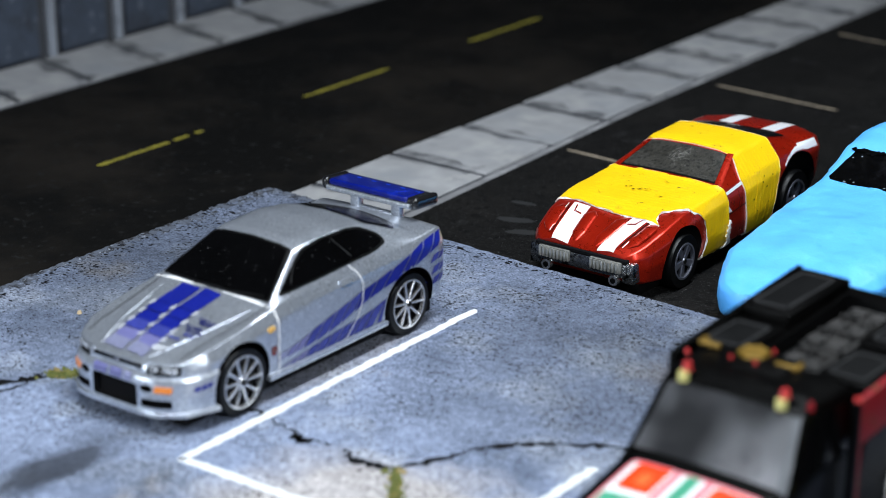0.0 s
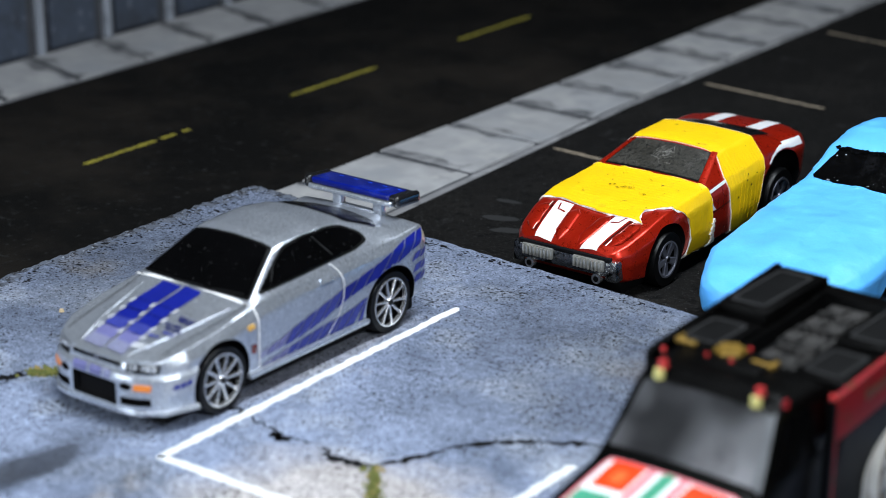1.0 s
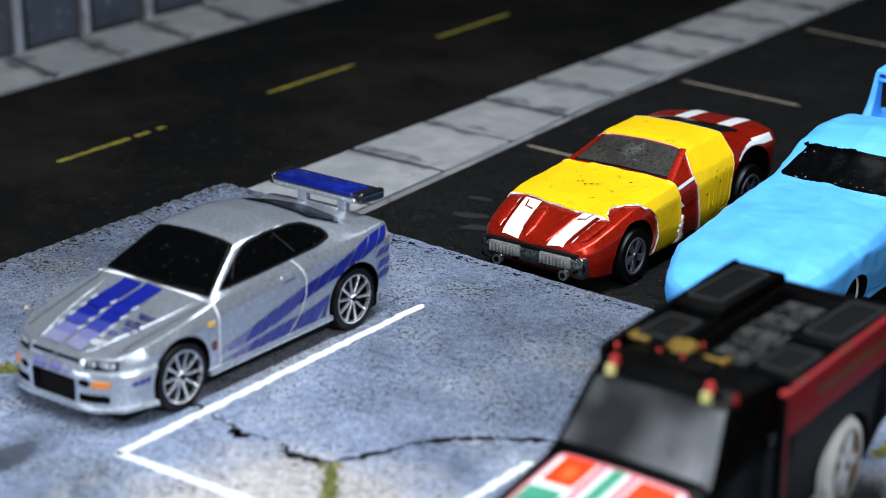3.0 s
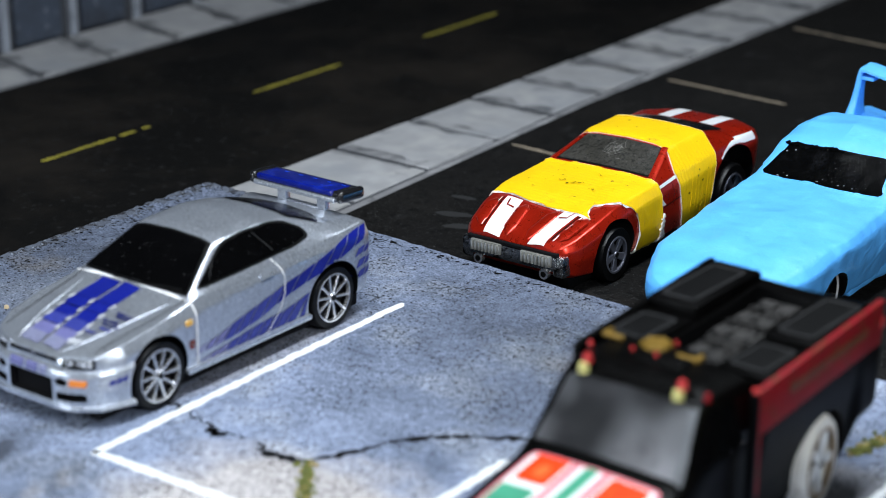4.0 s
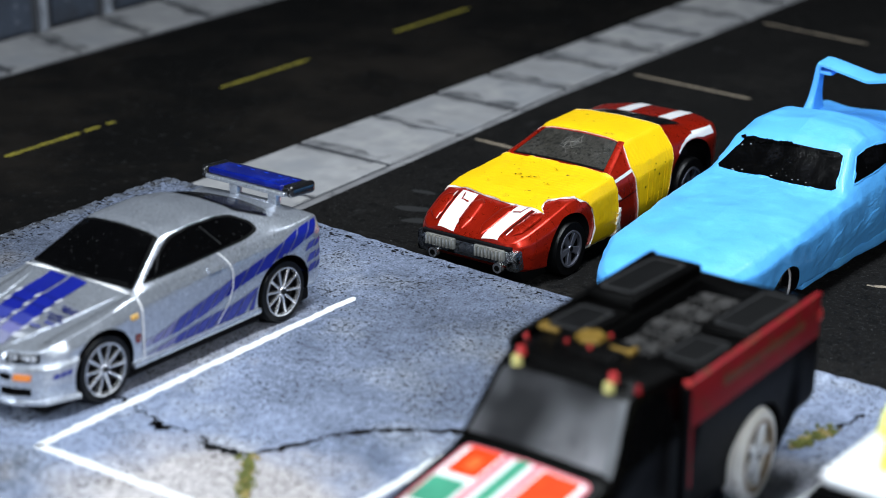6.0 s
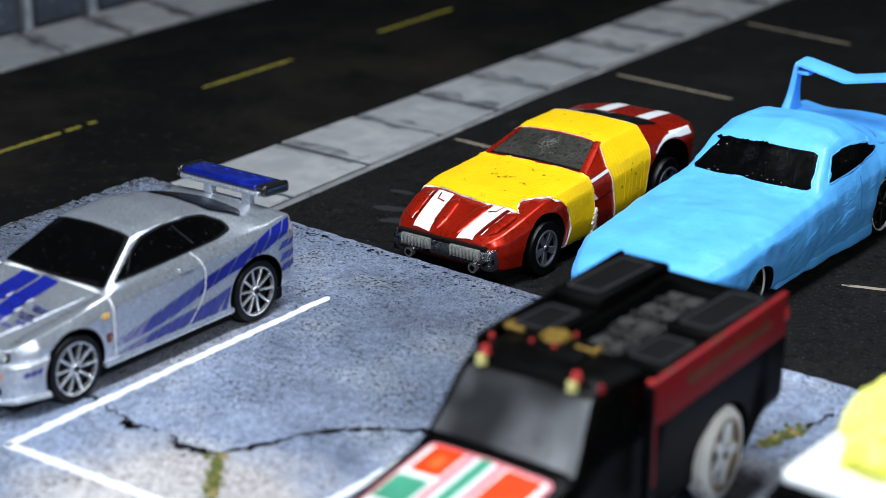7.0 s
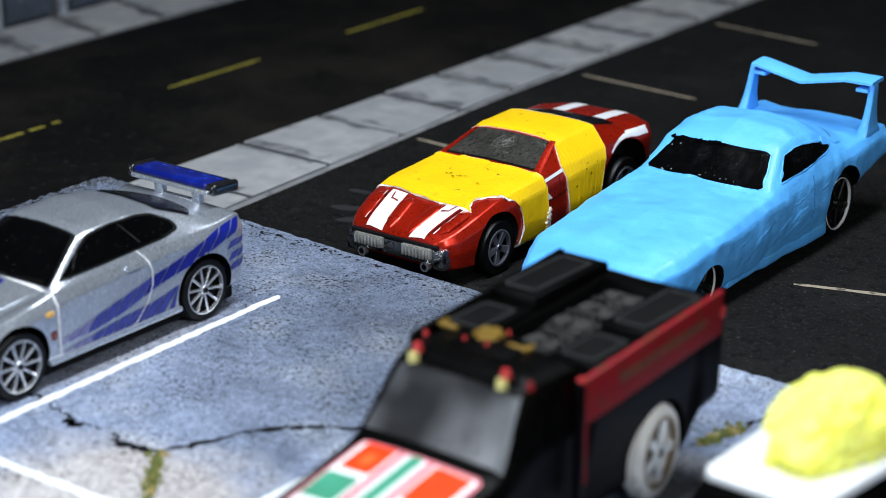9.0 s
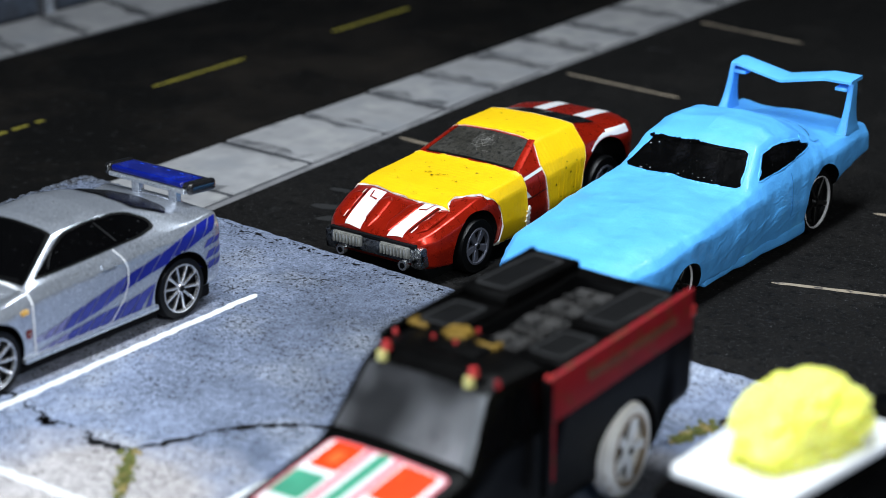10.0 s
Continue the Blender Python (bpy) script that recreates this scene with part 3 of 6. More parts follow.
def bend(bm, x0=-8.15):
    """Lets the pavement widen a little towards the near end of the street."""
    for v in bm.verts:
        if x0 < v.co.x < -4 and v.co.y < 22:
            v.co.x += 0.045 * (22 - max(v.co.y, 0)) * (v.co.x - x0) / (KERB - x0)
    return bm


def strip(*args):
    bm = box(*args)
    bmesh.ops.subdivide_edges(bm, edges=[e for e in bm.edges if abs(e.verts[0].co.y - e.verts[1].co.y) > 50], cuts=119)
    return bend(bm)


def flat(x0, x1, y0, y1, z, nx=1, ny=1):
    bm = bmesh.new()
    g = [[bm.verts.new((x0 + (x1 - x0) * i / nx, y0 + (y1 - y0) * j / ny, z)) for j in range(ny + 1)] for i in range(nx + 1)]
    for i in range(nx):
        for j in range(ny):
            bm.faces.new((g[i][j], g[i + 1][j], g[i + 1][j + 1], g[i][j + 1]))
    return bm


tagged(part("ground", flat(-150, 150, -150, 150, ROAD - 0.35), M["table"], smooth=False), "dark table top under the model street", "table", kind="structure")
tagged(part("road", box(-18.25, -8.15, -40, 80, ROAD - 0.3, ROAD - 0.02), M["road"], smooth=False), "dark model road with worn yellow dashes", "road", kind="structure")
tagged(part("parking_lot", strip(KERB, 60, -40, 80, ROAD - 0.3, PARK), M["asphalt"], smooth=False), "black model car park beside the pavement", "car park", kind="structure")


# concrete slab on the car park, its edges cut unevenly
def slab_mesh():
    rng = random.Random(3)
    back = [(-7.55 + (20 + 7.55) * i / 120, 10.58 - 0.077 * (20 + 7.55) * i / 120 * (1 - 0.2 * i / 120)) for i in range(121)]
    left = [(-7.9 + 0.35 * i / 90, -26 + (10.58 + 26) * i / 90) for i in range(90)]
    line = [(20, -26)] + [(-7.9, -26)] + left[1:] + back
    line = [(x + rng.uniform(-0.03, 0.03), y + rng.uniform(-0.03, 0.03)) for x, y in line]
    bm = bmesh.new()
    top = [bm.verts.new((x, y, 0)) for x, y in line]
    low = [bm.verts.new((x + rng.uniform(-0.03, 0.03), y + rng.uniform(-0.03, 0.03), PARK)) for x, y in line]
    bm.faces.new(top)
    n = len(line)
    for i in range(n):
        j = (i + 1) % n
        f = bm.faces.new((top[i], top[j], low[j], low[i]))
        f.material_index = 1
    bmesh.ops.recalc_face_normals(bm, faces=bm.faces[:])
    return bm


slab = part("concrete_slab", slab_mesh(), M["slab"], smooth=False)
slab.data.materials.append(M["slab_side"])
tagged(slab, "pitted blue-grey concrete slab with cracks and white lines", "slab", kind="structure")


def painted_line(name, a, b, w, z, mat, parent, rough=0.03, seg=40):
    """A brush-painted line from a to b with slightly uneven edges."""
    rng = random.Random(int(abs(a[0] * 31 + a[1] * 17 + b[1]) * 10))
    a, b = Vector(a), Vector(b)
    d = (b - a).normalized()
    nrm = Vector((-d.y, d.x))
    bm = bmesh.new()
    rows = []
    for i in range(seg + 1):
        c = a + (b - a) * i / seg
        e = 0.35 if i in (0, seg) else 1.0
        rows.append([bm.verts.new((*(c + nrm * (s * w / 2 * e + rng.uniform(-rough, rough) * w)), z)) for s in (-1, 1)])
    for p, q in zip(rows, rows[1:]):
        bm.faces.new((p[0], q[0], q[1], p[1]))
    bmesh.ops.recalc_face_normals(bm, faces=bm.faces[:])
    if bm.faces[0].normal.z < 0:
        bmesh.ops.reverse_faces(bm, faces=bm.faces[:])
    return part(name, bm, mat, parent, smooth=False)


for a, b in (((0, -0.06), (0.0, 7.56)), ((-0.06, 0.0), (5.1, 0.02)), ((5.07, -0.04), (5.14, 3.45)), ((5.1, 0.02), (10.0, 0.03)), ((10.05, -0.04), (10.1, 7.5))):
    painted_line("white_line", a, b, 0.17, 0.006, M["white_line"], slab, 0.13, 70)


def crack(points, w, seed, name="crack"):
    """A jagged dark crack along points, with uneven width."""
    rng = random.Random(seed)
    line = []
    for (x0, y0), (x1, y1) in zip(points, points[1:]):
        for k in range(8):
            t = k / 8
            line.append((x0 + (x1 - x0) * t + rng.uniform(-0.05, 0.05), y0 + (y1 - y0) * t + rng.uniform(-0.05, 0.05)))
    line.append(points[-1])
    bm = bmesh.new()
    rows = []
    for i, (x, y) in enumerate(line):
        k = w * rng.uniform(0.25, 1.3) * (0.1 if i in (0, len(line) - 1) else 1) * max(0.28, min(1.0, 0.8 + 1.4 * noise.noise(Vector((x * 1.7, y * 1.7, seed)))))
        x2, y2 = line[min(i + 1, len(line) - 1)]
        xa, ya = line[max(i - 1, 0)]
        d = Vector((x2 - xa, y2 - ya)).normalized()
        rows.append([bm.verts.new((x - d.y * s * k, y + d.x * s * k, 0.004)) for s in (-0.5, 0.5)])
    for p, q in zip(rows, rows[1:]):
        bm.faces.new((p[0], q[0], q[1], p[1]))
    bmesh.ops.recalc_face_normals(bm, faces=bm.faces[:])
    if bm.faces[0].normal.z < 0:
        bmesh.ops.reverse_faces(bm, faces=bm.faces[:])
    return part(name, bm, M["crack"], slab, smooth=False)


crack([(-6.0, -1.2), (-4.6, -0.3), (-4.05, 0.03), (-3.97, 0.94), (-3.55, 1.35), (-2.9, 1.55)], 0.09, 1)
crack([(-0.75, 1.9), (-0.18, 1.96), (0.45, 1.78), (1.04, 1.63), (1.54, 1.7)], 0.085, 2)
crack([(0.85, 1.68), (0.95, 1.55), (1.15, 1.6)], 0.22, 3)
crack([(1.75, 1.75), (2.05, 1.47), (2.68, 1.63), (3.04, 2.14), (3.36, 2.99), (4.05, 3.66), (4.91, 4.22), (6.2, 4.7), (7.5, 5.3)], 0.17, 4)
crack([(2.68, 1.63), (3.03, 1.38), (3.36, 0.9), (3.9, 0.2), (4.2, -0.8)], 0.12, 5)
crack([(8.9, 6.0), (9.2, 6.9), (9.4, 7.65), (9.5, 8.4)], 0.12, 6)


def moss(points, r, count, seed):
    rng = random.Random(seed)
    bm = bmesh.new()
    for _ in range(count):
        k = rng.uniform(0, len(points) - 1.001)
        i, t = int(k), k % 1
        x = points[i][0] * (1 - t) + points[i + 1][0] * t + rng.gauss(0, r)
        y = points[i][1] * (1 - t) + points[i + 1][1] * t + rng.gauss(0, r)
        s = rng.uniform(0.02, 0.055)
        bmesh.ops.create_icosphere(bm, subdivisions=1, radius=s, matrix=pose(x, y, s * 0.3, rng.uniform(0, 90), rng.uniform(0, 90), 0) @ Matrix.Diagonal((1.2, 0.8, 0.6, 1)))
    ob = part("moss", bm, M["moss"])
    return tagged(ob, "dry yellow-green moss tufts growing in a slab crack", "moss", kind="stuff")


moss([(-3.97, 0.94), (-3.55, 1.35), (-3.1, 1.5)], 0.075, 230, 1)
crack([(-6.0, -1.2), (-5.2, -0.65), (-4.75, -0.4)], 0.12, 11)
crack([(-4.9, -0.2), (-4.55, 0.15), (-4.2, 0.45), (-4.0, 0.9)], 0.24, 12)
moss([(2.8, 1.62), (3.05, 1.3), (3.4, 0.85), (3.8, 0.3)], 0.055, 130, 2)
moss([(9.15, 6.7), (9.25, 7.1), (9.4, 7.65)], 0.07, 150, 3)

# oil soaked into the slab, and sandy wear
nt = M["slab"].node_tree
bsdf = nt.nodes["Principled BSDF"]
oil = (0.03, 0.034, 0.045, 1)
for (cx, cy, sx, sy, turn, dark, tone) in ((-1.32, -1.35, 0.5, 1.25, -3, 0.85, oil), (-1.6, -0.2, 0.35, 0.6, -40, 0.35, oil), (4.2, -0.6, 0.5, 0.9, 20, 0.3, oil),
        (3.1, 0.4, 2.4, 1.7, 20, 0.75, (0.47, 0.42, 0.385, 1)), (-0.45, 4.4, 0.45, 2.6, 0, 0.35, (0.33, 0.285, 0.25, 1)), (4.9, 7.4, 1.5, 0.9, 15, 0.5, (0.33, 0.29, 0.265, 1)), (9.6, 5.6, 1.3, 0.9, 15, 0.5, (0.36, 0.33, 0.30, 1))):
    sink = bsdf.inputs["Base Color"] if tone is oil else nt.nodes["grain"].inputs[0]
    coord = nt.nodes.new("ShaderNodeTexCoord")
    place = nt.nodes.new("ShaderNodeMapping")
    place.vector_type = "TEXTURE"
    place.inputs["Location"].default_value = (cx * CM, cy * CM, 0)
    place.inputs["Rotation"].default_value = (0, 0, radians(turn))
    place.inputs["Scale"].default_value = (sx * CM, sy * CM, CM)
    nt.links.new(coord.outputs["Object"], place.inputs["Vector"])
    warp = nt.nodes.new("ShaderNodeTexNoise")
    warp.inputs["Scale"].default_value = 1.6
    warp.inputs["Detail"].default_value = 5.0
    nt.links.new(place.outputs["Vector"], warp.inputs["Vector"])
    far = nt.nodes.new("ShaderNodeVectorMath")
    far.operation = "LENGTH"
    nt.links.new(place.outputs["Vector"], far.inputs[0])
    add = nt.nodes.new("ShaderNodeMath")
    add.operation = "ADD"
    nt.links.new(far.outputs["Value"], add.inputs[0])
    nt.links.new(warp.outputs["Fac"], add.inputs[1])
    edge = nt.nodes.new("ShaderNodeMapRange")
    edge.inputs["From Min"].default_value, edge.inputs["From Max"].default_value = 1.6, 1.1
    edge.inputs["To Max"].default_value = dark
    nt.links.new(add.outputs["Value"], edge.inputs["Value"])
    over = nt.nodes.new("ShaderNodeMix")
    over.data_type = "RGBA"
    over.inputs[7].default_value = tone
    nt.links.new(edge.outputs["Result"], over.inputs[0])
    nt.links.new(sink.links[0].from_socket, over.inputs[6])
    nt.links.new(over.outputs[2], sink)

# crumbs of grit on the slab
crumb = part("grit_crumb", drum(0.05, 0.035, 0.05, pose(-5.52, 3.2, 0.03), 7), material("tan_grit", (0.55, 0.42, 0.26), 0.9))
tagged(crumb, "tiny tan crumb of grit on the slab", "crumb")

# chips broken out of the slab's surface along its far edges
rng = random.Random(17)
bm = bmesh.new()
for _ in range(420):
    if rng.random() < 0.62:
        y = rng.uniform(-4, 10.5)
        x = -7.9 + 0.35 * (y + 26) / 36.6 + abs(rng.gauss(0, 0.32)) + 0.03
    else:
        x = rng.uniform(-7.5, 6)
        y = 10.5 - 0.075 * (x + 7.55) - abs(rng.gauss(0, 0.10)) - 0.04
    a0, n = rng.uniform(0, 6), rng.randint(4, 6)
    w, d = rng.uniform(0.02, 0.07), rng.uniform(0.015, 0.045)
    bm.faces.new([bm.verts.new((x + w * math.cos(a0 + 2 * math.pi * k / n) * rng.uniform(0.6, 1.3), y + d * math.sin(a0 + 2 * math.pi * k / n) * rng.uniform(0.6, 1.3), 0.004)) for k in range(n)])
bmesh.ops.recalc_face_normals(bm, faces=bm.faces[:])
for f in bm.faces:
    if f.normal.z < 0:
        f.normal_flip()
chips = part("edge_chips", bm, M["crack"], smooth=False)
tagged(chips, "dark chips broken out along the slab edge", "chips", kind="stuff")


# crumbled rim along the slab's far corner, rough and dark
def rim_strip(a, b, width, seed):
    """A lumpy strip along the edge from a to b, sinking into the slab on its inner side."""
    a, b = Vector(a), Vector(b)
    d = (b - a).normalized()
    inward = Vector((d.y, -d.x))
    n, m = int((b - a).length / 0.05), 12
    bm = bmesh.new()
    g = []
    for i in range(n + 1):
        row = []
        c = a + (b - a) * i / n
        reach = width * (0.75 + 0.6 * noise.noise(Vector((i * 0.045, seed, 0))))
        for j in range(m + 1):
            k = j / m
            p = c + inward * (k * reach - 0.05)
            q = Vector((p.x * 5, p.y * 5, seed))
            z = 0.022 - 0.034 * k + 0.030 * noise.noise(q) + 0.024 * noise.noise(q * 2.7)
            if j == 0:
                z = -0.20 + 0.08 * noise.noise(q)
                p = c - inward * (0.06 + 0.05 * noise.noise(q * 1.3))
            row.append(bm.verts.new((p.x, p.y, z)))
        g.append(row)
    for i in range(n):
        for j in range(m):
            bm.faces.new((g[i][j], g[i + 1][j], g[i + 1][j + 1], g[i][j + 1]))
    bmesh.ops.recalc_face_normals(bm, faces=bm.faces[:])
    if sum(f.normal.z for f in bm.faces) < 0:
        bmesh.ops.reverse_faces(bm, faces=bm.faces[:])
    ob = part("broken_rim", bm, M["slab_side"], angle=180)
    return tagged(ob, "crumbled dark grey rim of the concrete slab", "slab edge", kind="stuff")


rim_strip((-7.72, -6.0), (-7.55, 10.56), 0.50, 1)
rim_strip((-7.55, 10.56), (-5.2, 10.40), 0.34, 2)

# road markings
for k in range(-3, 9):
    y = 10.9 + 7.2 * k
    for a, b in ((0, 2.35), (2.5, 3.0), (3.25, 3.5)) if k == 0 else ((0, 3.55),):
        painted_line("yellow_dash", (-13.0, y + a), (-13.0, y + b), 0.15, ROAD - 0.014, M["yellow_line"], bpy.data.objects["road"], 0.12, 24)
for a, b in (((-4.99, 18.1), (-1.4, 17.85)), ((-4.98, 25.12), (-1.43, 24.83)), ((-4.95, 31.98), (-1.5, 31.5)), ((-4.95, 38.9), (-1.5, 38.4)),
             ((6.48, 14.84), (10.6, 16.1)), ((6.27, 19.64), (10.6, 20.4)), ((10.15, 10.95), (13.6, 11.4))):
    painted_line("bay_line", a, b, 0.13, PARK + 0.005, M["tan_line"], bpy.data.objects["parking_lot"], 0.1, 24)


# chalky smudges on the car park's asphalt
for x, y, w, d, turn in ((-3.1, 13.3, 0.42, 0.16, 20), (-2.55, 12.75, 0.36, 0.15, 25), (-3.6, 14.3, 0.3, 0.1, 10)):
    bm = bmesh.new()
    bm.faces.new([bm.verts.new((w * math.cos(k * 0.2618) * (1 + 0.25 * noise.noise(Vector((k, x, y)))), d * math.sin(k * 0.2618) * (1 + 0.3 * noise.noise(Vector((y, k, x)))), 0)) for k in range(24)])
    bm.transform(pose(x, y, PARK + 0.004, 0, 0, turn))
    part("chalk_smudge", bm, M["chalk"], bpy.data.objects["parking_lot"], smooth=False)


# pavements: a dark bed with one paving slab laid after another, and a kerb along the car park
def pavement(name, x0, x1, z, joints, skew, kerb):
    """Paving slabs between joints, with smeared dirt along each joint."""
    bed = part(name, strip(x0, x1, -40, 80, ROAD - 0.3, z - 0.035), M["joint"], smooth=False)
    tagged(bed, "worn pale grey model pavement of large paving slabs", "pavement", kind="structure")
    rng = random.Random(int(-x0))
    inner0, inner1 = (x0 + 0.02, x1 - kerb) if kerb > 0 else (x0 - kerb, x1 - 0.02)
    for a, b in zip(joints, joints[1:]):
        bm = box(inner0, inner1 - 0.05, a + 0.10, b - 0.10, z - 0.06, z + rng.uniform(-0.01, 0.012), 0.03, 2)
        for v in bm.verts:
            v.co.y += (v.co.x - inner0) * skew + rng.uniform(-0.03, 0.03)
            v.co.x += rng.uniform(-0.03, 0.03)
        bend(bm)
        part("paving_slab", bm, M["paving"], bed, smooth=False)
        if 10 < a < 45:
            smear = flat(inner0 + 0.1, inner1 - 0.1, a - rng.uniform(0.2, 0.45), a + rng.uniform(0.2, 0.45), z + 0.018, 14, 3)
            for v in smear.verts:
                v.co.y += (v.co.x - inner0) * skew + noise.noise(v.co * 1.7) * 0.28
            part("dirt_smear", smear, M["smear"], bed, smooth=False)
    y = -40.0
    ka, kb = (x1 - kerb, x1 - 0.0) if kerb > 0 else (x0, x0 - kerb)
    while y < 79:
        n = rng.uniform(5.2, 6.5)
        part("kerb_stone", bend(box(ka + 0.02, kb, y, y + n - 0.03, z - 0.06, z - 0.012, 0.025, 2)), M["kerb"], bed, smooth=False)
        y += n
    return bed


near = [15.5, 18.3, 20.8, 23.05, 25.4, 27.7, 29.75, 32.3]
near = [15.5 - 2.75 * k for k in range(18, 0, -1)] + near + [32.3 + 2.3 * k for k in range(1, 24)]
pavement("pavement_near", -8.15, KERB, ROAD + 0.05, near, 0.0, 0.28)
pavement("pavement_far", -20.95, -18.2, ROAD + 0.05, [14.08 + 2.52 * k for k in range(-18, 24)], -0.27, 0.1)

# wall behind the far pavement: rough blocks between pale upright strips
wall = part("wall_back", box(-22.8, -21.15, -40, 80, ROAD - 0.3, 14.0), M["joint"], smooth=False)
tagged(wall, "dark blue-grey model wall with pale upright strips", "wall", kind="structure")
rng = random.Random(8)
for k in range(-20, 24):
    y = 17.05 + 2.5 * k
    part("strip", box(-21.15, -20.88, y - 0.10, y + 0.10, ROAD, 14.0, 0.05, 2), M["pillar"], wall, smooth=False)
    for z in range(4):
        bm = box(-21.2, -20.98 + rng.uniform(-0.03, 0.03), y + 0.40, y + 2.10, ROAD + 3.6 * z + 0.06, ROAD + 3.6 * z + 3.5, 0.12, 2)
        part("wall_block", bm, M["wall"], wall, smooth=False)


# ---- silver coupe ----
def silver_coupe():
    car = thing("toy_coupe", -1.66, 3.87, 0, -0.6, "silver toy sports coupe with blue stripes and tall rear wing", "toy car", "toy cars on the diorama")
    low = [(1.24, 0.40), (1.35, 0.46), (1.37, 0.78)]
    S = [
        (-3.46, [(0.50, 0.40), (0.60, 0.44), (0.64, 0.60), (0.64, 0.84), (0.63, 0.98), (0.52, 1.08), (0.25, 1.11), (0, 1.11)]),
        (-3.42, [(0.66, 0.40), (0.76, 0.44), (0.80, 0.60), (0.80, 0.88), (0.78, 1.03), (0.60, 1.12), (0.30, 1.15), (0, 1.15)]),
        (-3.30, [(0.86, 0.40), (0.96, 0.44), (1.00, 0.60), (1.01, 0.94), (0.98, 1.10), (0.78, 1.15), (0.40, 1.18), (0, 1.18)]),
        (-3.12, [(1.00, 0.40), (1.10, 0.44), (1.15, 0.62), (1.17, 1.00), (1.13, 1.16), (0.88, 1.17), (0.50, 1.21), (0, 1.22)]),
        (-2.80, [(1.14, 0.40), (1.26, 0.44), (1.32, 0.66), (1.34, 1.08), (1.25, 1.26), (0.97, 1.25), (0.55, 1.28), (0, 1.29)]),
        (-2.10, [(1.22, 0.40), (1.36, 0.44), (1.42, 0.70), (1.43, 1.18), (1.30, 1.38), (1.04, 1.36), (0.62, 1.40), (0, 1.41)]),
        (-1.50, low + [(1.40, 1.28), (1.28, 1.47), (1.08, 1.46), (0.66, 1.49), (0, 1.51)]),
        (-1.32, low + [(1.39, 1.32), (1.28, 1.50), (1.14, 1.51), (0.70, 1.53), (0, 1.55)]),
        (-1.24, low + [(1.39, 1.33), (1.28, 1.52), (1.18, 1.57), (0.72, 1.59), (0, 1.61)]),
        (-0.36, low + [(1.38, 1.38), (1.27, 1.57), (0.87, 2.10), (0.60, 2.15), (0, 2.18)]),
        (-0.10, low + [(1.38, 1.39), (1.27, 1.58), (0.88, 2.15), (0.60, 2.21), (0, 2.24)]),
        (0.80, low + [(1.38, 1.42), (1.27, 1.60), (0.90, 2.17), (0.60, 2.22), (0, 2.25)]),
        (1.45, low + [(1.39, 1.46), (1.29, 1.63), (0.90, 2.09), (0.60, 2.14), (0, 2.17)]),
        (1.95, [(1.25, 0.38), (1.38, 0.45), (1.42, 0.80), (1.43, 1.48), (1.31, 1.65), (0.98, 1.93), (0.60, 2.00), (0, 2.03)]),
        (2.35, [(1.26, 0.36), (1.40, 0.44), (1.44, 0.80), (1.44, 1.50), (1.33, 1.67), (1.03, 1.79), (0.60, 1.87), (0, 1.91)]),
        (2.50, [(1.26, 0.36), (1.40, 0.46), (1.44, 0.82), (1.44, 1.50), (1.33, 1.68), (1.04, 1.74), (0.60, 1.80), (0, 1.83)]),
        (2.92, [(1.22, 0.38), (1.35, 0.48), (1.41, 0.84), (1.41, 1.52), (1.31, 1.72), (1.04, 1.72), (0.60, 1.75), (0, 1.76)]),
        (3.08, [(1.16, 0.42), (1.29, 0.52), (1.35, 0.86), (1.36, 1.48), (1.27, 1.68), (0.98, 1.70), (0.60, 1.71), (0, 1.72)]),
        (3.20, [(1.06, 0.50), (1.18, 0.58), (1.23, 0.88), (1.24, 1.38), (1.15, 1.54), (0.90, 1.58), (0.60, 1.60), (0, 1.61)]),
    ]
    arches = lambda: [drum(0.64, 0.64, 0.9, pose(s * 1.27, y, 0.59, 0, 90, 0), 64) for s in (1, -1) for y in (-2.12, 2.08)]
    cut = arches()
    cut.append(box(-0.53, 0.53, -4.0, -3.30, 1.025, 1.095, 0.02))
    for s in (1, -1):
        lamp = box(s * 0.84 - 0.27, s * 0.84 + 0.27, -3.9, -3.18, 0.955, 1.10, 0.025)
        lamp.transform(Matrix.Translation((s * 0.57, -3.3, 0)) @ pose(0, 0, 0, 0, 0, s * 14) @ Matrix.Translation((-s * 0.57, 3.3, 0)))
        cut.append(lamp)
    cut.append(box(-0.49, 0.49, -4.0, -3.36, 0.40, 0.80, 0.02))
    cut += [box(s * 0.80 - 0.25, s * 0.80 + 0.25, -4.0, -3.16, 0.445, 0.60, 0.02) for s in (1, -1)]
    cut += [box(s * 0.66 - 0.10, s * 0.66 + 0.10, -4.0, -3.30, 0.69, 0.83, 0.02) for s in (1, -1)]
    me = carved(loft(S, 150, 1, corner=0.08), cut, M["silver"], M["black_trim"])
    tree = skin(me)
    link("body", me, None, car, "silver metallic die-cast body", angle=26)
    part("chassis", box(-1.15, 1.15, -3.2, 3.0, 0.10, 0.5, 0.06), M["crack"], car)
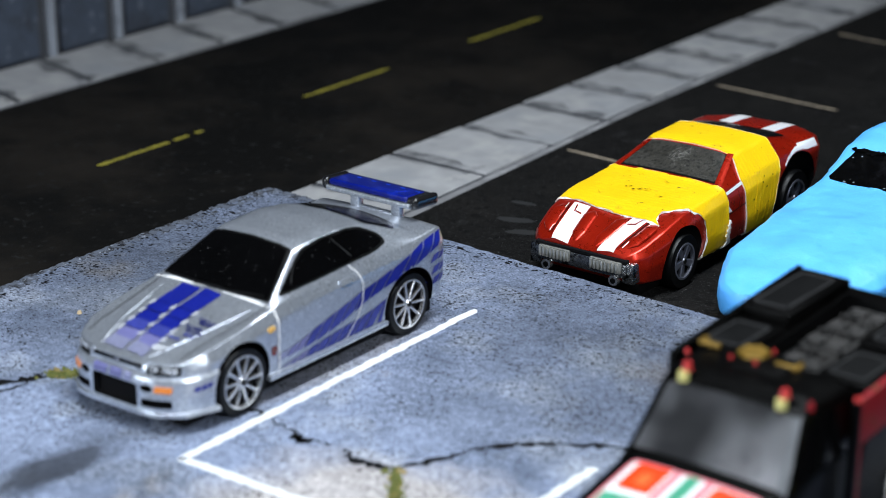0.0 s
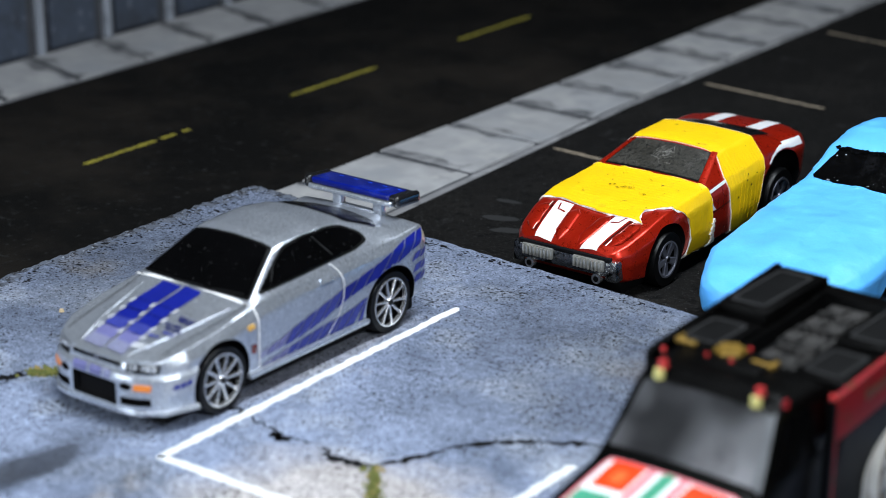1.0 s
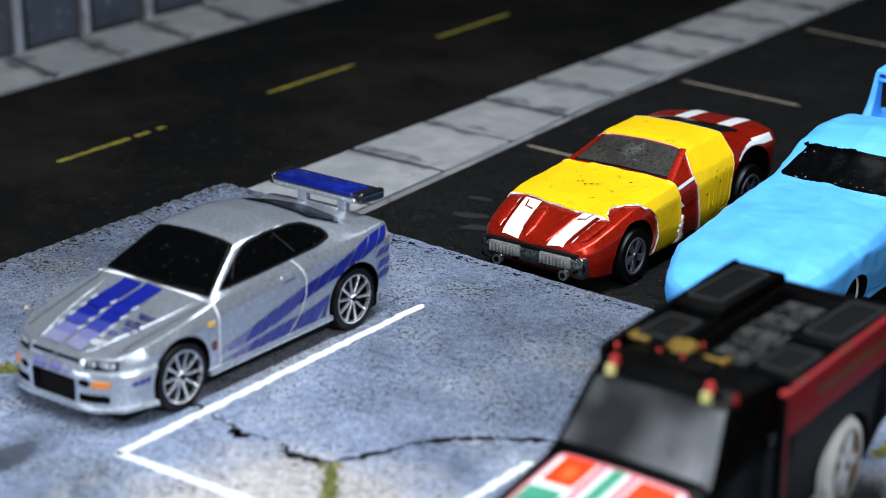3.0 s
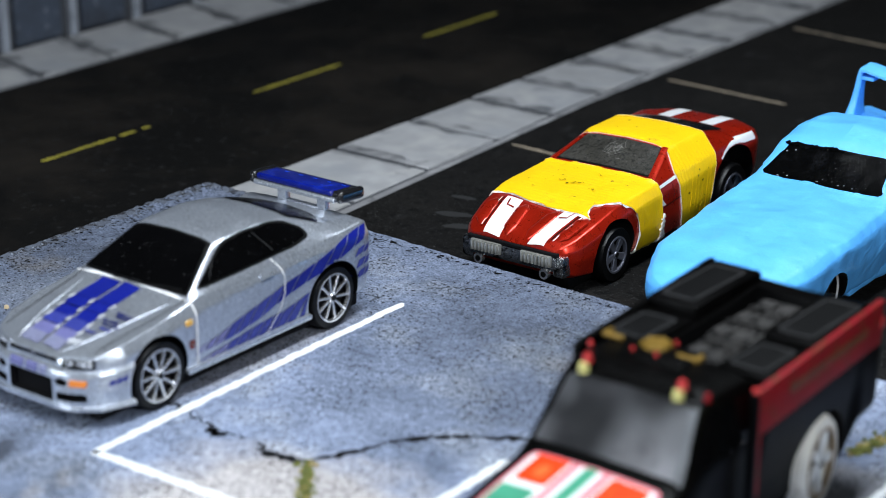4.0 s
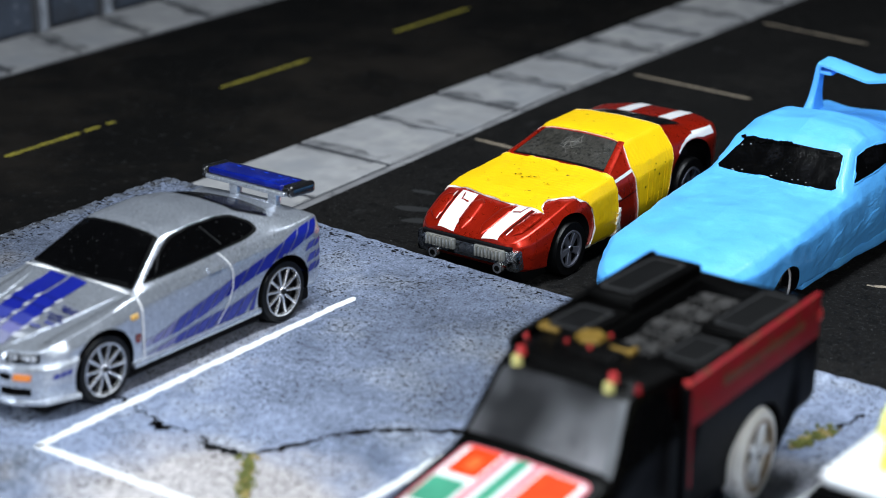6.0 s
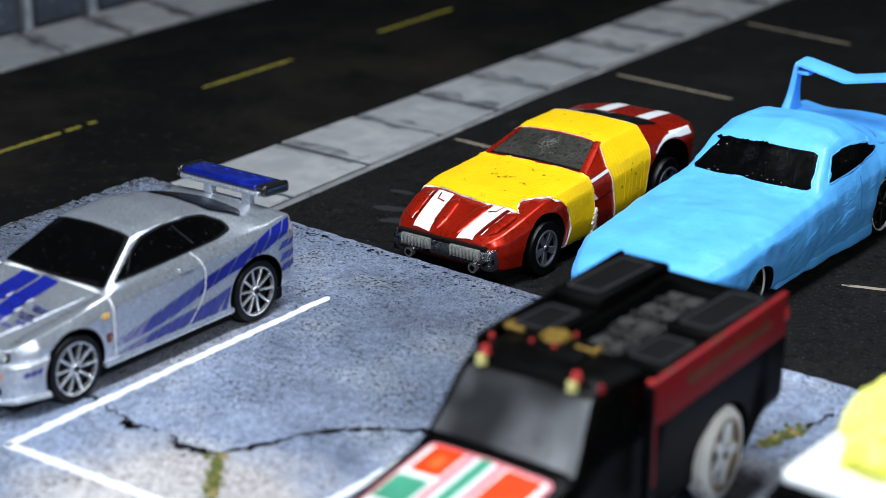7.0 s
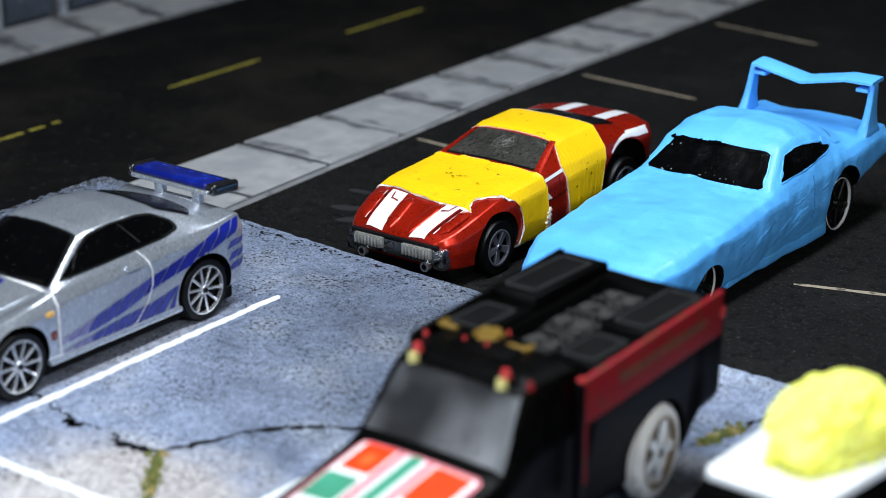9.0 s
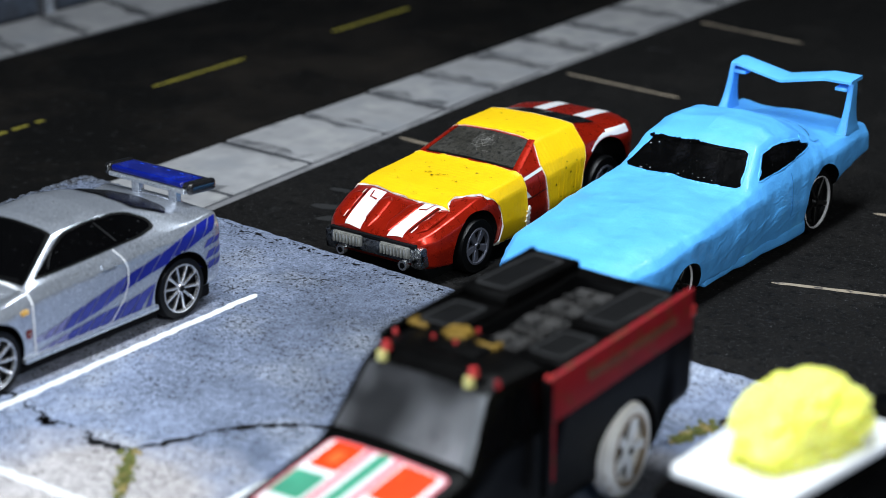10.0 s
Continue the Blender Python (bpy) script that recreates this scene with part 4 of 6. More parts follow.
    # front bumper, proud of the wings, with its openings
    B = [
        (-3.55, [(0.50, 0.37), (0.57, 0.42), (0.59, 0.60), (0.58, 0.80), (0.55, 0.88), (0.40, 0.92), (0.20, 0.93), (0, 0.93)]),
        (-3.50, [(0.72, 0.34), (0.80, 0.38), (0.82, 0.60), (0.80, 0.83), (0.76, 0.92), (0.55, 0.96), (0.25, 0.97), (0, 0.97)]),
        (-3.38, [(0.92, 0.33), (1.01, 0.37), (1.03, 0.60), (1.01, 0.84), (0.97, 0.92), (0.75, 0.95), (0.40, 0.98), (0, 0.98)]),
        (-3.20, [(1.08, 0.32), (1.17, 0.36), (1.20, 0.60), (1.18, 0.86), (1.13, 0.93), (0.90, 0.94), (0.50, 0.95), (0, 0.95)]),
        (-2.98, [(1.20, 0.32), (1.29, 0.36), (1.32, 0.60), (1.31, 0.88), (1.26, 0.95), (1.05, 0.95), (0.60, 0.95), (0, 0.95)]),
        (-2.66, [(1.28, 0.34), (1.38, 0.38), (1.42, 0.62), (1.41, 0.92), (1.37, 0.98), (1.15, 0.98), (0.70, 0.98), (0, 0.98)]),
    ]
    cut = arches()
    cut.append(box(-0.48, 0.48, -4.0, -3.40, 0.41, 0.79, 0.05))
    for s in (1, -1):
        cut.append(box(s * 0.80 - 0.24, s * 0.80 + 0.24, -4.0, -3.22, 0.455, 0.585, 0.02))
        cut.append(drum(0.055, 0.055, 0.6, pose(s * 0.66, -3.55, 0.76, 90, 0, 0) @ Matrix.Diagonal((2.0, 1.1, 1, 1)), 20))
    bme = carved(loft(B, 60, 1, corner=0.10), cut, M["silver"], M["crack"])
    btree = skin(bme)
    bumper = link("front_bumper", bme, None, car, "silver front bumper with black openings", angle=26)
    part("grille", box(-0.49, 0.49, -3.42, -3.36, 0.40, 0.80, 0.01, 1), M["crack"], bumper, "black lower grille")
    part("front_lip", loft([(-3.59, [(0.54, 0.31), (0.62, 0.32), (0.61, 0.38), (0, 0.39)]), (-3.53, [(0.80, 0.29), (0.88, 0.31), (0.86, 0.38), (0, 0.39)]), (-3.24, [(1.13, 0.28), (1.23, 0.30), (1.20, 0.38), (0, 0.39)]), (-2.70, [(1.36, 0.28), (1.45, 0.31), (1.42, 0.39), (0, 0.40)])], 30, 1, corner=0.1), M["silver"], bumper)
    for s in (1, -1):
        part("sill", box(s * 1.37 - 0.05, s * 1.37 + 0.05, -1.52, 1.48, 0.37, 0.46, 0.03), M["silver"], car)
        for y in (-2.12, 2.08):
            wheel(car, s * 1.20, y, 0.565, 0.565, 0.36, M["silver_rim"], M["tyre"], 10, s, rim=0.76, ring_width=0.045)
    # glass with black rubber round it
    part("windscreen_rubber", decal(tree, rounded([(-1.17, -1.24), (0, -1.29), (1.17, -1.24), (0.85, -0.30), (-0.85, -0.30)], 0.06), "top", 0.010), M["black_trim"], car)
    part("windscreen", decal(tree, rounded([(-1.11, -1.20), (0, -1.25), (1.11, -1.20), (0.79, -0.36), (-0.79, -0.36)], 0.05), "top", 0.022), M["black_glass"], car, "glossy black windscreen")
    part("rear_window_rubber", decal(tree, rounded([(-0.86, 1.50), (0.86, 1.50), (1.04, 2.10), (0.80, 2.34), (0.30, 2.46), (-0.30, 2.46), (-0.80, 2.36), (-1.04, 2.14)], 0.06), "top", 0.012), M["black_gloss"], car)
    part("rear_window", decal(tree, rounded([(-0.80, 1.56), (0.80, 1.56), (0.96, 2.08), (0.75, 2.27), (0.28, 2.38), (-0.28, 2.38), (-0.75, 2.29), (-0.96, 2.10)], 0.06), "top", 0.022), M["grainy_glass"], car)
    for s in (1, -1):
        part("window_rubber", decal(tree, rounded([(-1.08, 1.61), (1.30, 1.70), (1.70, 1.76), (1.66, 1.90), (1.30, 2.09), (0.95, 2.15), (0.35, 2.16), (-0.15, 2.12)], 0.10), "side", 0.010, side=s), M["black_trim"], car)
        part("side_window", decal(tree, rounded([(-1.0, 1.645), (1.28, 1.735), (1.62, 1.79), (1.58, 1.89), (1.26, 2.06), (0.93, 2.12), (0.36, 2.13), (-0.12, 2.085)], 0.10), "side", 0.022, side=s), M["black_glass"], car, "glossy black side window")
        for a, b in (((0.78, 1.76), (0.52, 2.10)), ((-0.70, 1.72), (-0.42, 1.98))):
            part("window_bar", decal(tree, [(a[0] - 0.012, a[1]), (a[0] + 0.012, a[1]), (b[0] + 0.010, b[1]), (b[0] - 0.010, b[1])], "side", 0.030, side=s), M["lid_frame"], car)
        # door joints, worn bright
        part("door_seam", decal(tree, [(-1.27, 0.47), (-1.24, 0.47), (-1.27, 1.56), (-1.31, 1.56)], "side", 0.014, side=s), M["white_print"], car)
        for a, b in (((0.40, 0.47), (0.70, 0.80)), ((0.70, 0.80), (0.81, 1.05)), ((0.81, 1.05), (0.82, 1.30)), ((0.82, 1.30), (0.74, 1.52)), ((0.74, 1.52), (0.62, 1.66))):
            part("door_seam", decal(tree, [(a[0], a[1]), (a[0] + 0.026, a[1]), (b[0] + 0.026, b[1]), (b[0], b[1])], "side", 0.022, side=s, step=0.04), M["white_print"], car)
        part("door_handle", decal(tree, rounded([(0.28, 1.42), (0.60, 1.43), (0.60, 1.52), (0.28, 1.50)], 0.03), "side", 0.03, 0.025, side=s, step=0.04), M["silver"], car)
        part("side_indicator", decal(tree, rounded([(-1.54, 1.20), (-1.38, 1.21), (-1.38, 1.29), (-1.54, 1.28)], 0.03), "side", 0.035, 0.025, side=s, step=0.03), M["amber_lamp"], car, "small amber indicator")
        badge = part("badge", decal(tree, rounded([(-1.44, 0.80), (-1.38, 0.76), (-1.32, 0.80), (-1.32, 0.92), (-1.44, 0.92)], 0.02), "side", side=s, step=0.03), M["van_red"], car)
        part("badge_mark", decal(tree, [(-1.41, 0.83), (-1.35, 0.83), (-1.35, 0.87), (-1.41, 0.87)], "side", 0.02, side=s, step=0.03), M["scratch"], badge)
        # lamps sunk into the front
        for c, w in ((0.67, 0.075), (0.92, 0.13)):
            lens = box(-w, w, -0.05, 0.05, -0.05, 0.046, 0.03, 3)
            lens.transform(pose(s * c, -3.335 + (c - 0.67) * 0.34, 1.025, 0, 0, s * 17))
            lamp = part("headlight", lens, M["lamp_glass"], car, "clear headlight in a black recess")
            for k in ((-0.5, 0.5) if c > 0.8 else (0.0,)):
                part("reflector", drum(0.04, 0.02, 0.02, pose(s * c + k * w, -3.387 + (c - 0.67) * 0.34 + k * w * 0.3, 1.025, 90, 0, 0), 16), M["chrome"], lamp)
        part("headlight_brow", decal(tree, [(s * 0.55, 1.098), (s * 1.10, 1.10), (s * 1.10, 1.125), (s * 0.55, 1.125)], "front", 0.016, 0.02, step=0.04), M["silver"], car)
        part("front_indicator", decal(btree, rounded([(s * 0.80, 0.715), (s * 1.04, 0.705), (s * 1.05, 0.805), (s * 0.81, 0.815)], 0.02), "front", 0.02, 0.015, step=0.035), M["orange_lamp"], bumper, "orange indicator")
        for k in range(3):
            part("bumper_graphic", decal(btree, [(-3.10 + 0.10 * k, 0.70 + 0.015 * k), (-3.02 + 0.10 * k, 0.70 + 0.015 * k), (-2.98 + 0.10 * k, 0.78 + 0.015 * k), (-3.06 + 0.10 * k, 0.78 + 0.015 * k)], "side", 0.014, side=s, step=0.03), M["mid_stripe"], bumper)
        # side graphics: two rising bands cut into slanting pieces
        ys, hi, lo = [-1.34, -0.79, -0.37, 0.21, 0.79, 1.17, 1.70, 2.01, 2.40, 2.86], [0.73, 0.78, 0.92, 1.06, 1.20, 1.25, 1.39, 1.52, 1.61, 1.66], [0.63, 0.65, 0.68, 0.78, 0.95, 1.03, 1.12, 1.20, 1.33, 1.43]
        edges = [-1.34, -1.12, -0.90, -0.68, -0.40, -0.10, 0.24, 0.60, 0.98, 1.36, 1.76, 2.16, 2.56, 2.86]
        mats = ["faint_stripe", "pale_stripe", "pale_stripe", "mid_stripe", "mid_stripe", "mid_stripe", "mid_stripe"] + ["blue_stripe"] * 6
        for y0, y1, mat in zip(edges, edges[1:], mats):
            b0, b1 = np.interp([y0, y1], ys, lo)
            t0, t1 = np.interp([y0 + 0.22, y1 + 0.22], ys, hi)
            e0, e1 = 0.9 * (t0 - b0), 0.9 * (t1 - b1)
            part("side_graphic", decal(tree, [(y0 + 0.016, b0), (y1 - 0.016, b1), (min(y1 - 0.016 + e1, 3.0), t1), (min(y0 + 0.016 + e0, 2.98), t0)], "side", side=s, step=0.05), M[mat], car)
        ys, hi, lo = [-1.21, -0.52, 0.20, 0.78, 1.30, 1.6], [0.50, 0.60, 0.70, 0.73, 0.88, 0.9], [0.475, 0.475, 0.475, 0.475, 0.48, 0.48]
        edges = [-1.21, -1.02, -0.84, -0.62, -0.38, -0.12, 0.14, 0.36, 0.58, 0.86, 1.12, 1.36]
        mats = ["faint_stripe", "pale_stripe", "pale_stripe"] + ["mid_stripe"] * 8
        for y0, y1, mat in zip(edges, edges[1:], mats):
            b0, b1 = np.interp([y0, y1], ys, lo)
            t0, t1 = np.interp([y0 + 0.1, y1 + 0.1], ys, hi)
            part("side_graphic", decal(tree, [(y0 + 0.014, b0), (y1 - 0.014, b1), (min(1.46, y1 - 0.014 + 0.9 * (t1 - b1)), t1), (min(1.44, y0 + 0.014 + 0.9 * (t0 - b0)), t0)], "side", side=s, step=0.05), M[mat], car)
        for y, z, h in ((2.62, 0.74, 0.14), (2.62, 0.94, 0.14), (2.60, 1.16, 0.13)):
            for k in (0, 1):
                part("side_graphic", decal(tree, [(y + 0.22 * k, z + 0.02 * k), (y + 0.20 + 0.22 * k, z + 0.03 + 0.02 * k), (y + 0.30 + 0.22 * k, z + h + 0.03), (y + 0.10 + 0.22 * k, z + h)], "side", side=s, step=0.05), M["mid_stripe"], car)
    # twin bonnet stripes in sawtooth rows, fading towards the nose
    rows = [(-1.34, -1.98, "blue_stripe"), (-1.98, -2.26, "blue_stripe"), (-2.26, -2.54, "blue_stripe"), (-2.54, -2.80, "mid_stripe"), (-2.80, -3.06, "pale_stripe"), (-3.06, -3.32, "faint_stripe")]
    for i, (y1, y0, mat) in enumerate(rows):
        k1, k0 = (max(0.0, (-1.9 - y) * 0.13) for y in (y1, y0))
        for x0, x1 in ((-0.62, -0.19), (-0.12, 0.26)):
            part("bonnet_stripe", decal(tree, [(x0 + k0, y0), (x1 + k0, y0 - 0.03), (x1 + k1, y1 - 0.03), (x0 + k1, y1)], "top", 0.012 + 0.010 * (i % 2)), M[mat], car)
        if 0 < i < 5:
            part("row_shadow_line", decal(tree, [(-0.60 + k1, y1 - 0.012), (0.25 + k1, y1 - 0.045), (0.25 + k1, y1 - 0.03), (-0.60 + k1, y1)], "top", 0.03, step=0.05), M["mid_stripe" if i > 2 else "stripe_line"], car)
            for x in (-0.66, -0.20, 0.27):
                part("bonnet_fleck", decal(tree, rounded([(x + k1, y1 - 0.14), (x + 0.075 + k1, y1 - 0.14), (x + 0.075 + k1, y1 + 0.01), (x + k1, y1 + 0.01)], 0.03), "top", 0.026, step=0.04), M["lamp_glass"], car)
    for x, y, w, d in ((0.50, -3.05, 0.26, 0.16), (0.42, -2.72, 0.12, 0.08), (0.36, -1.62, 0.10, 0.035), (-0.72, -1.74, 0.08, 0.03)):
        part("bonnet_fleck", decal(tree, rounded([(x - w / 2, y - d / 2), (x + w / 2, y - d / 2 + 0.02), (x + w / 2, y + d / 2), (x - w / 2, y + d / 2 - 0.02)], 0.04), "top", 0.018, step=0.04), M["lamp_glass"], car)
    for x0, x1 in ((-0.46, -0.16), (-0.10, 0.16), (0.20, 0.36)):
        part("nose_stripe", decal(btree, [(x0, 0.81), (x1, 0.81), (x1 + 0.03, 0.95), (x0 + 0.03, 0.95)], "front", step=0.04), M["pale_stripe"] if x0 < 0.1 else M["faint_stripe"], bumper)
    part("nose_badge", box(-0.05, 0.05, -3.49, -3.42, 1.02, 1.10, 0.02), M["grey_rim"], car)
    rng = random.Random(44)
    for y, x0, n in ((-2.16, 0.50, 5), (-2.24, 0.56, 4), (-2.40, 0.44, 5), (-2.50, 0.52, 5), (-2.62, 0.58, 3), (-2.78, 0.42, 3)):
        for k in range(n):
            x, w, h = x0 + 0.07 * k, rng.uniform(0.05, 0.075), rng.uniform(0.05, 0.075)
            part("bonnet_print", decal(tree, [(x, y), (x + w, y + 0.01), (x + w + 0.01, y + h), (x + 0.015, y + h - 0.01)], "top", 0.03, step=0.03), M["stripe_line" if y > -2.55 else "mid_stripe"], car)
    for s in (1, -1):
        part("bonnet_crease", ridge(tree, [(s * 0.50, -3.34), (s * 0.74, -2.58), (s * 0.97, -1.46)], 0.026), M["silver"], car)
        part("bonnet_seam", decal(tree, [(s * 1.00, -3.1), (s * 1.015, -3.1), (s * 1.165, -1.30), (s * 1.15, -1.30)], "top"), M["black_trim"], car)
    for a, b in (((0.40, -1.27), (1.02, -1.20)), ((-0.42, -1.29), (0.22, -1.27))):
        part("wiper", decal(tree, [a, b, (b[0], b[1] + 0.025), (a[0], a[1] + 0.03)], "top", 0.045, 0.02, step=0.04), M["black_trim"], car)
    # rear wing on two posts joined by a plate
    wing = part("rear_wing", box(-1.08, 0.94, -0.30, 0.32, -0.10, 0.07, 0.07, 4), M["black_gloss"], car, "blue rear wing on two posts")
    wing.matrix_basis = pose(-0.06 * CM, 3.16 * CM, 2.06 * CM, -4, 0, 0)
    part("wing_panel", box(-0.98, 0.80, -0.325, 0.24, -0.035, 0.082, 0.055, 4), M["wing_blue"], wing)
    # brighter blue bars stand for highlights on the glossy panel
    for k in range(5):
        x = -0.62 + 0.33 * k
        part("panel_glint", box(x - 0.045, x + 0.045, 0.10, 0.125, 0.078, 0.086, 0.003, 1), M["wing_light"], wing)
    part("wing_lip", box(-1.03, 0.86, -0.345, -0.2, -0.13, -0.04, 0.035, 3), M["silver"], wing)
    for s in (1, -1):
        part("end_cap", box(s * 1.01 - 0.145, s * 1.01 + 0.005, -0.33, 0.34, -0.13, 0.09, 0.09, 5), M["black_gloss"], wing)
        part("wing_post", box(s * 0.46 - 0.10, s * 0.46 + 0.10, 2.86, 3.00, 1.66, 2.02, 0.03), M["silver"], car)
    part("wing_bridge", box(-0.5, 0.5, 2.88, 2.99, 1.68, 1.79, 0.02), M["silver"], car)
    part("wing_rail", box(-0.6, 0.6, 2.88, 2.99, 1.93, 2.01, 0.02), M["silver"], car)
    return car


silver_coupe()


# ---- red muscle car wrapped in yellow tape ----
def red_car():
    car = thing("toy_muscle_car", 0.30, 14.0, ROAD, 0.0, "red toy muscle car with yellow tape and white stripes", "toy car", "toy cars on the diorama")
    low = [(1.16, 0.36), (1.30, 0.46), (1.36, 0.80)]
    S = [
        (-3.46, [(0.84, 0.60), (0.92, 0.66), (0.96, 0.80), (0.96, 0.92), (0.92, 1.00), (0.62, 1.06), (0.22, 0.99), (0, 0.98)]),
        (-3.40, [(0.96, 0.50), (1.06, 0.58), (1.10, 0.78), (1.10, 0.95), (1.05, 1.06), (0.74, 1.13), (0.24, 1.06), (0, 1.05)]),
        (-3.14, [(1.10, 0.42), (1.22, 0.48), (1.28, 0.78), (1.27, 1.00), (1.18, 1.16), (0.76, 1.24), (0.28, 1.18), (0, 1.17)]),
        (-2.62, [(1.18, 0.36), (1.32, 0.44), (1.39, 0.82), (1.38, 1.15), (1.27, 1.34), (0.80, 1.41), (0.32, 1.36), (0, 1.35)]),
        (-1.95, low[:2] + [(1.41, 0.85), (1.42, 1.32), (1.29, 1.51), (0.88, 1.54), (0.40, 1.52), (0, 1.52)]),
        (-0.60, low + [(1.38, 1.38), (1.29, 1.59), (1.04, 1.62), (0.55, 1.64), (0, 1.65)]),
        (-0.44, low + [(1.38, 1.39), (1.29, 1.60), (1.18, 1.65), (0.60, 1.67), (0, 1.68)]),
        (0.42, low + [(1.38, 1.40), (1.30, 1.61), (0.97, 2.00), (0.66, 2.05), (0, 2.07)]),
        (0.72, low + [(1.38, 1.41), (1.31, 1.63), (1.00, 2.04), (0.68, 2.09), (0, 2.11)]),
        (1.72, low + [(1.40, 1.46), (1.34, 1.69), (1.01, 2.06), (0.68, 2.10), (0, 2.12)]),
        (2.50, [(1.16, 0.38), (1.30, 0.48), (1.40, 0.85), (1.43, 1.52), (1.34, 1.76), (1.0, 1.90), (0.62, 1.95), (0, 1.96)]),
        (2.78, [(1.16, 0.40), (1.30, 0.50), (1.40, 0.86), (1.43, 1.53), (1.34, 1.77), (1.0, 1.85), (0.62, 1.89), (0, 1.90)]),
        (3.40, [(1.12, 0.50), (1.26, 0.60), (1.36, 0.92), (1.40, 1.54), (1.30, 1.77), (0.96, 1.82), (0.60, 1.85), (0, 1.85)]),
        (3.66, [(1.06, 0.58), (1.18, 0.68), (1.27, 0.95), (1.31, 1.50), (1.21, 1.72), (0.92, 1.79), (0.60, 1.82), (0, 1.82)]),
        (3.84, [(0.90, 0.66), (1.00, 0.76), (1.06, 0.96), (1.08, 1.44), (1.00, 1.64), (0.84, 1.75), (0.60, 1.79), (0, 1.79)]),
        (3.90, [(0.80, 0.75), (0.90, 0.84), (0.94, 1.00), (0.96, 1.36), (0.90, 1.52), (0.76, 1.60), (0.50, 1.64), (0, 1.64)]),
    ]
    cut = [drum(0.69, 0.69, 0.9, pose(s * 1.25, -2.04, 0.64, 0, 90, 0), 48) for s in (1, -1)]
    cut += [drum(0.88, 0.88, 0.9, pose(s * 1.25, 2.49, 0.79, 0, 90, 0), 48) for s in (1, -1)]
    me = carved(loft(S, 130, 1, corner=0.08), cut, M["red"], M["crack"])
    tree = skin(me)
    shell = me.copy()
    link("body", me, None, car, "dark red metallic die-cast body", angle=30)
    part("chassis", box(-1.1, 1.1, -3.2, 3.4, 0.18, 0.5, 0.08), M["black_trim"], car)
    for s in (1, -1):
        wheel(car, s * 1.20, -2.03, 0.54 + PARK - ROAD, 0.54, 0.40, M["grey_rim"], M["tyre"], 5, s, rim=0.66, broad=True)
        wheel(car, s * 1.20, 2.45, 0.60 + PARK - ROAD, 0.60, 0.42, M["grey_rim"], M["tyre"], 5, s, rim=0.66, broad=True)
    part("screen_frame", decal(tree, rounded([(-1.13, -0.40), (1.13, -0.40), (0.90, 0.50), (-0.90, 0.50)], 0.06), "top", 0.008), M["black_trim"], car)
    part("windscreen", decal(tree, rounded([(-1.06, -0.36), (1.06, -0.36), (0.85, 0.42), (-0.85, 0.42)], 0.06), "top", 0.014), M["smoke"], car, "dusty smoked windscreen")
    part("rear_window", decal(tree, rounded([(-0.90, 1.80), (0.90, 1.80), (0.94, 2.74), (-0.94, 2.74)], 0.08), "top"), M["black_glass"], car)
    tape = M["yellow_tape"]
    bites = [((1.38, -2.05, 0.74), (1, 0, 0.22), 0.84), ((-1.38, -2.04, 0.60), (-1, 0, 0), 0.74)]
    planes = [((0, -0.34, 0.69), Vector((0, 1, 0.13))), ((0, -2.42, 1.4), Vector((-0.10, -1, 0.1))), ((0, 0, 0.40), Vector((0, 0, -1)))]
    sheet, rim = wrapped(shell, planes, 0.022, bites, 0.026, 0.045)
    bonnet = part("bonnet_tape", sheet, tape, car, "yellow cloth tape stuck over the bonnet", angle=60)
    part("torn_edge", rim, M["torn"], bonnet, "pale torn edge of tape", smooth=False)
    planes = [((0, 0.52, 0.40), Vector((0, -1, -0.24))), ((0, 0.22, 1.63), Vector((0, -1, 0.56))), ((0, 1.58, 0.9), Vector((0, 1, -0.17))), ((0, 0, 0.40), Vector((0, 0, -1)))]
    sheet, rim = wrapped(shell, planes, 0.026, (), 0.006)
    cabin = part("cabin_tape", sheet, tape, car, "yellow cloth tape wrapped round the cabin", angle=60)
    part("torn_edge", rim, M["torn"], cabin, smooth=False)
    for s in (1, -1):
        part("door_print", decal(tree, [(-0.52, 1.47), (0.36, 1.56), (0.36, 1.62), (-0.52, 1.53)], "side", side=s), M["white_print"], car)
        part("door_print", decal(tree, [(-0.54, 1.44), (-0.50, 1.12), (-0.20, 1.12)], "side", side=s), M["white_print"], car)
        part("door_seam", decal(tree, [(-0.3, 1.07), (0.42, 1.15), (0.42, 1.175), (-0.3, 1.095)], "side", side=s), M["black_trim"], car)
        for a0, a1 in zip(range(128, 80, -12), range(116, 68, -12)):
            k = [(2.49 + r * math.cos(radians(a)), 0.79 + r * math.sin(radians(a))) for r, a in ((0.90, a0), (0.90, a1), (0.94 + 0.0010 * (128 - a1), a1), (0.94 + 0.0010 * (128 - a0), a0))]
            part("wing_print", decal(tree, k, "side", side=s, step=0.04), M["white_print"], car)
        part("wing_print", decal(tree, [(2.45, 1.72), (2.9, 1.63), (3.36, 1.60), (3.32, 1.76), (2.6, 1.79)], "side", 0.014, side=s), M["white_print"], car)
        part("nose_stripe", decal(tree, [(s * 0.32, -3.455), (s * 0.69, -3.455), (s * 0.86, -2.40), (s * 0.50, -2.40)], "top"), M["white_print"], car, "broad white stripe")
        for x in (0.75, 0.80):
            part("stripe_line", decal(tree, [(s * x, -3.34), (s * (x + 0.02), -3.34), (s * (x + 0.165), -2.45), (s * (x + 0.145), -2.45)], "top", step=0.05), M["black_trim" if x < 0.78 else "white_print"], car)
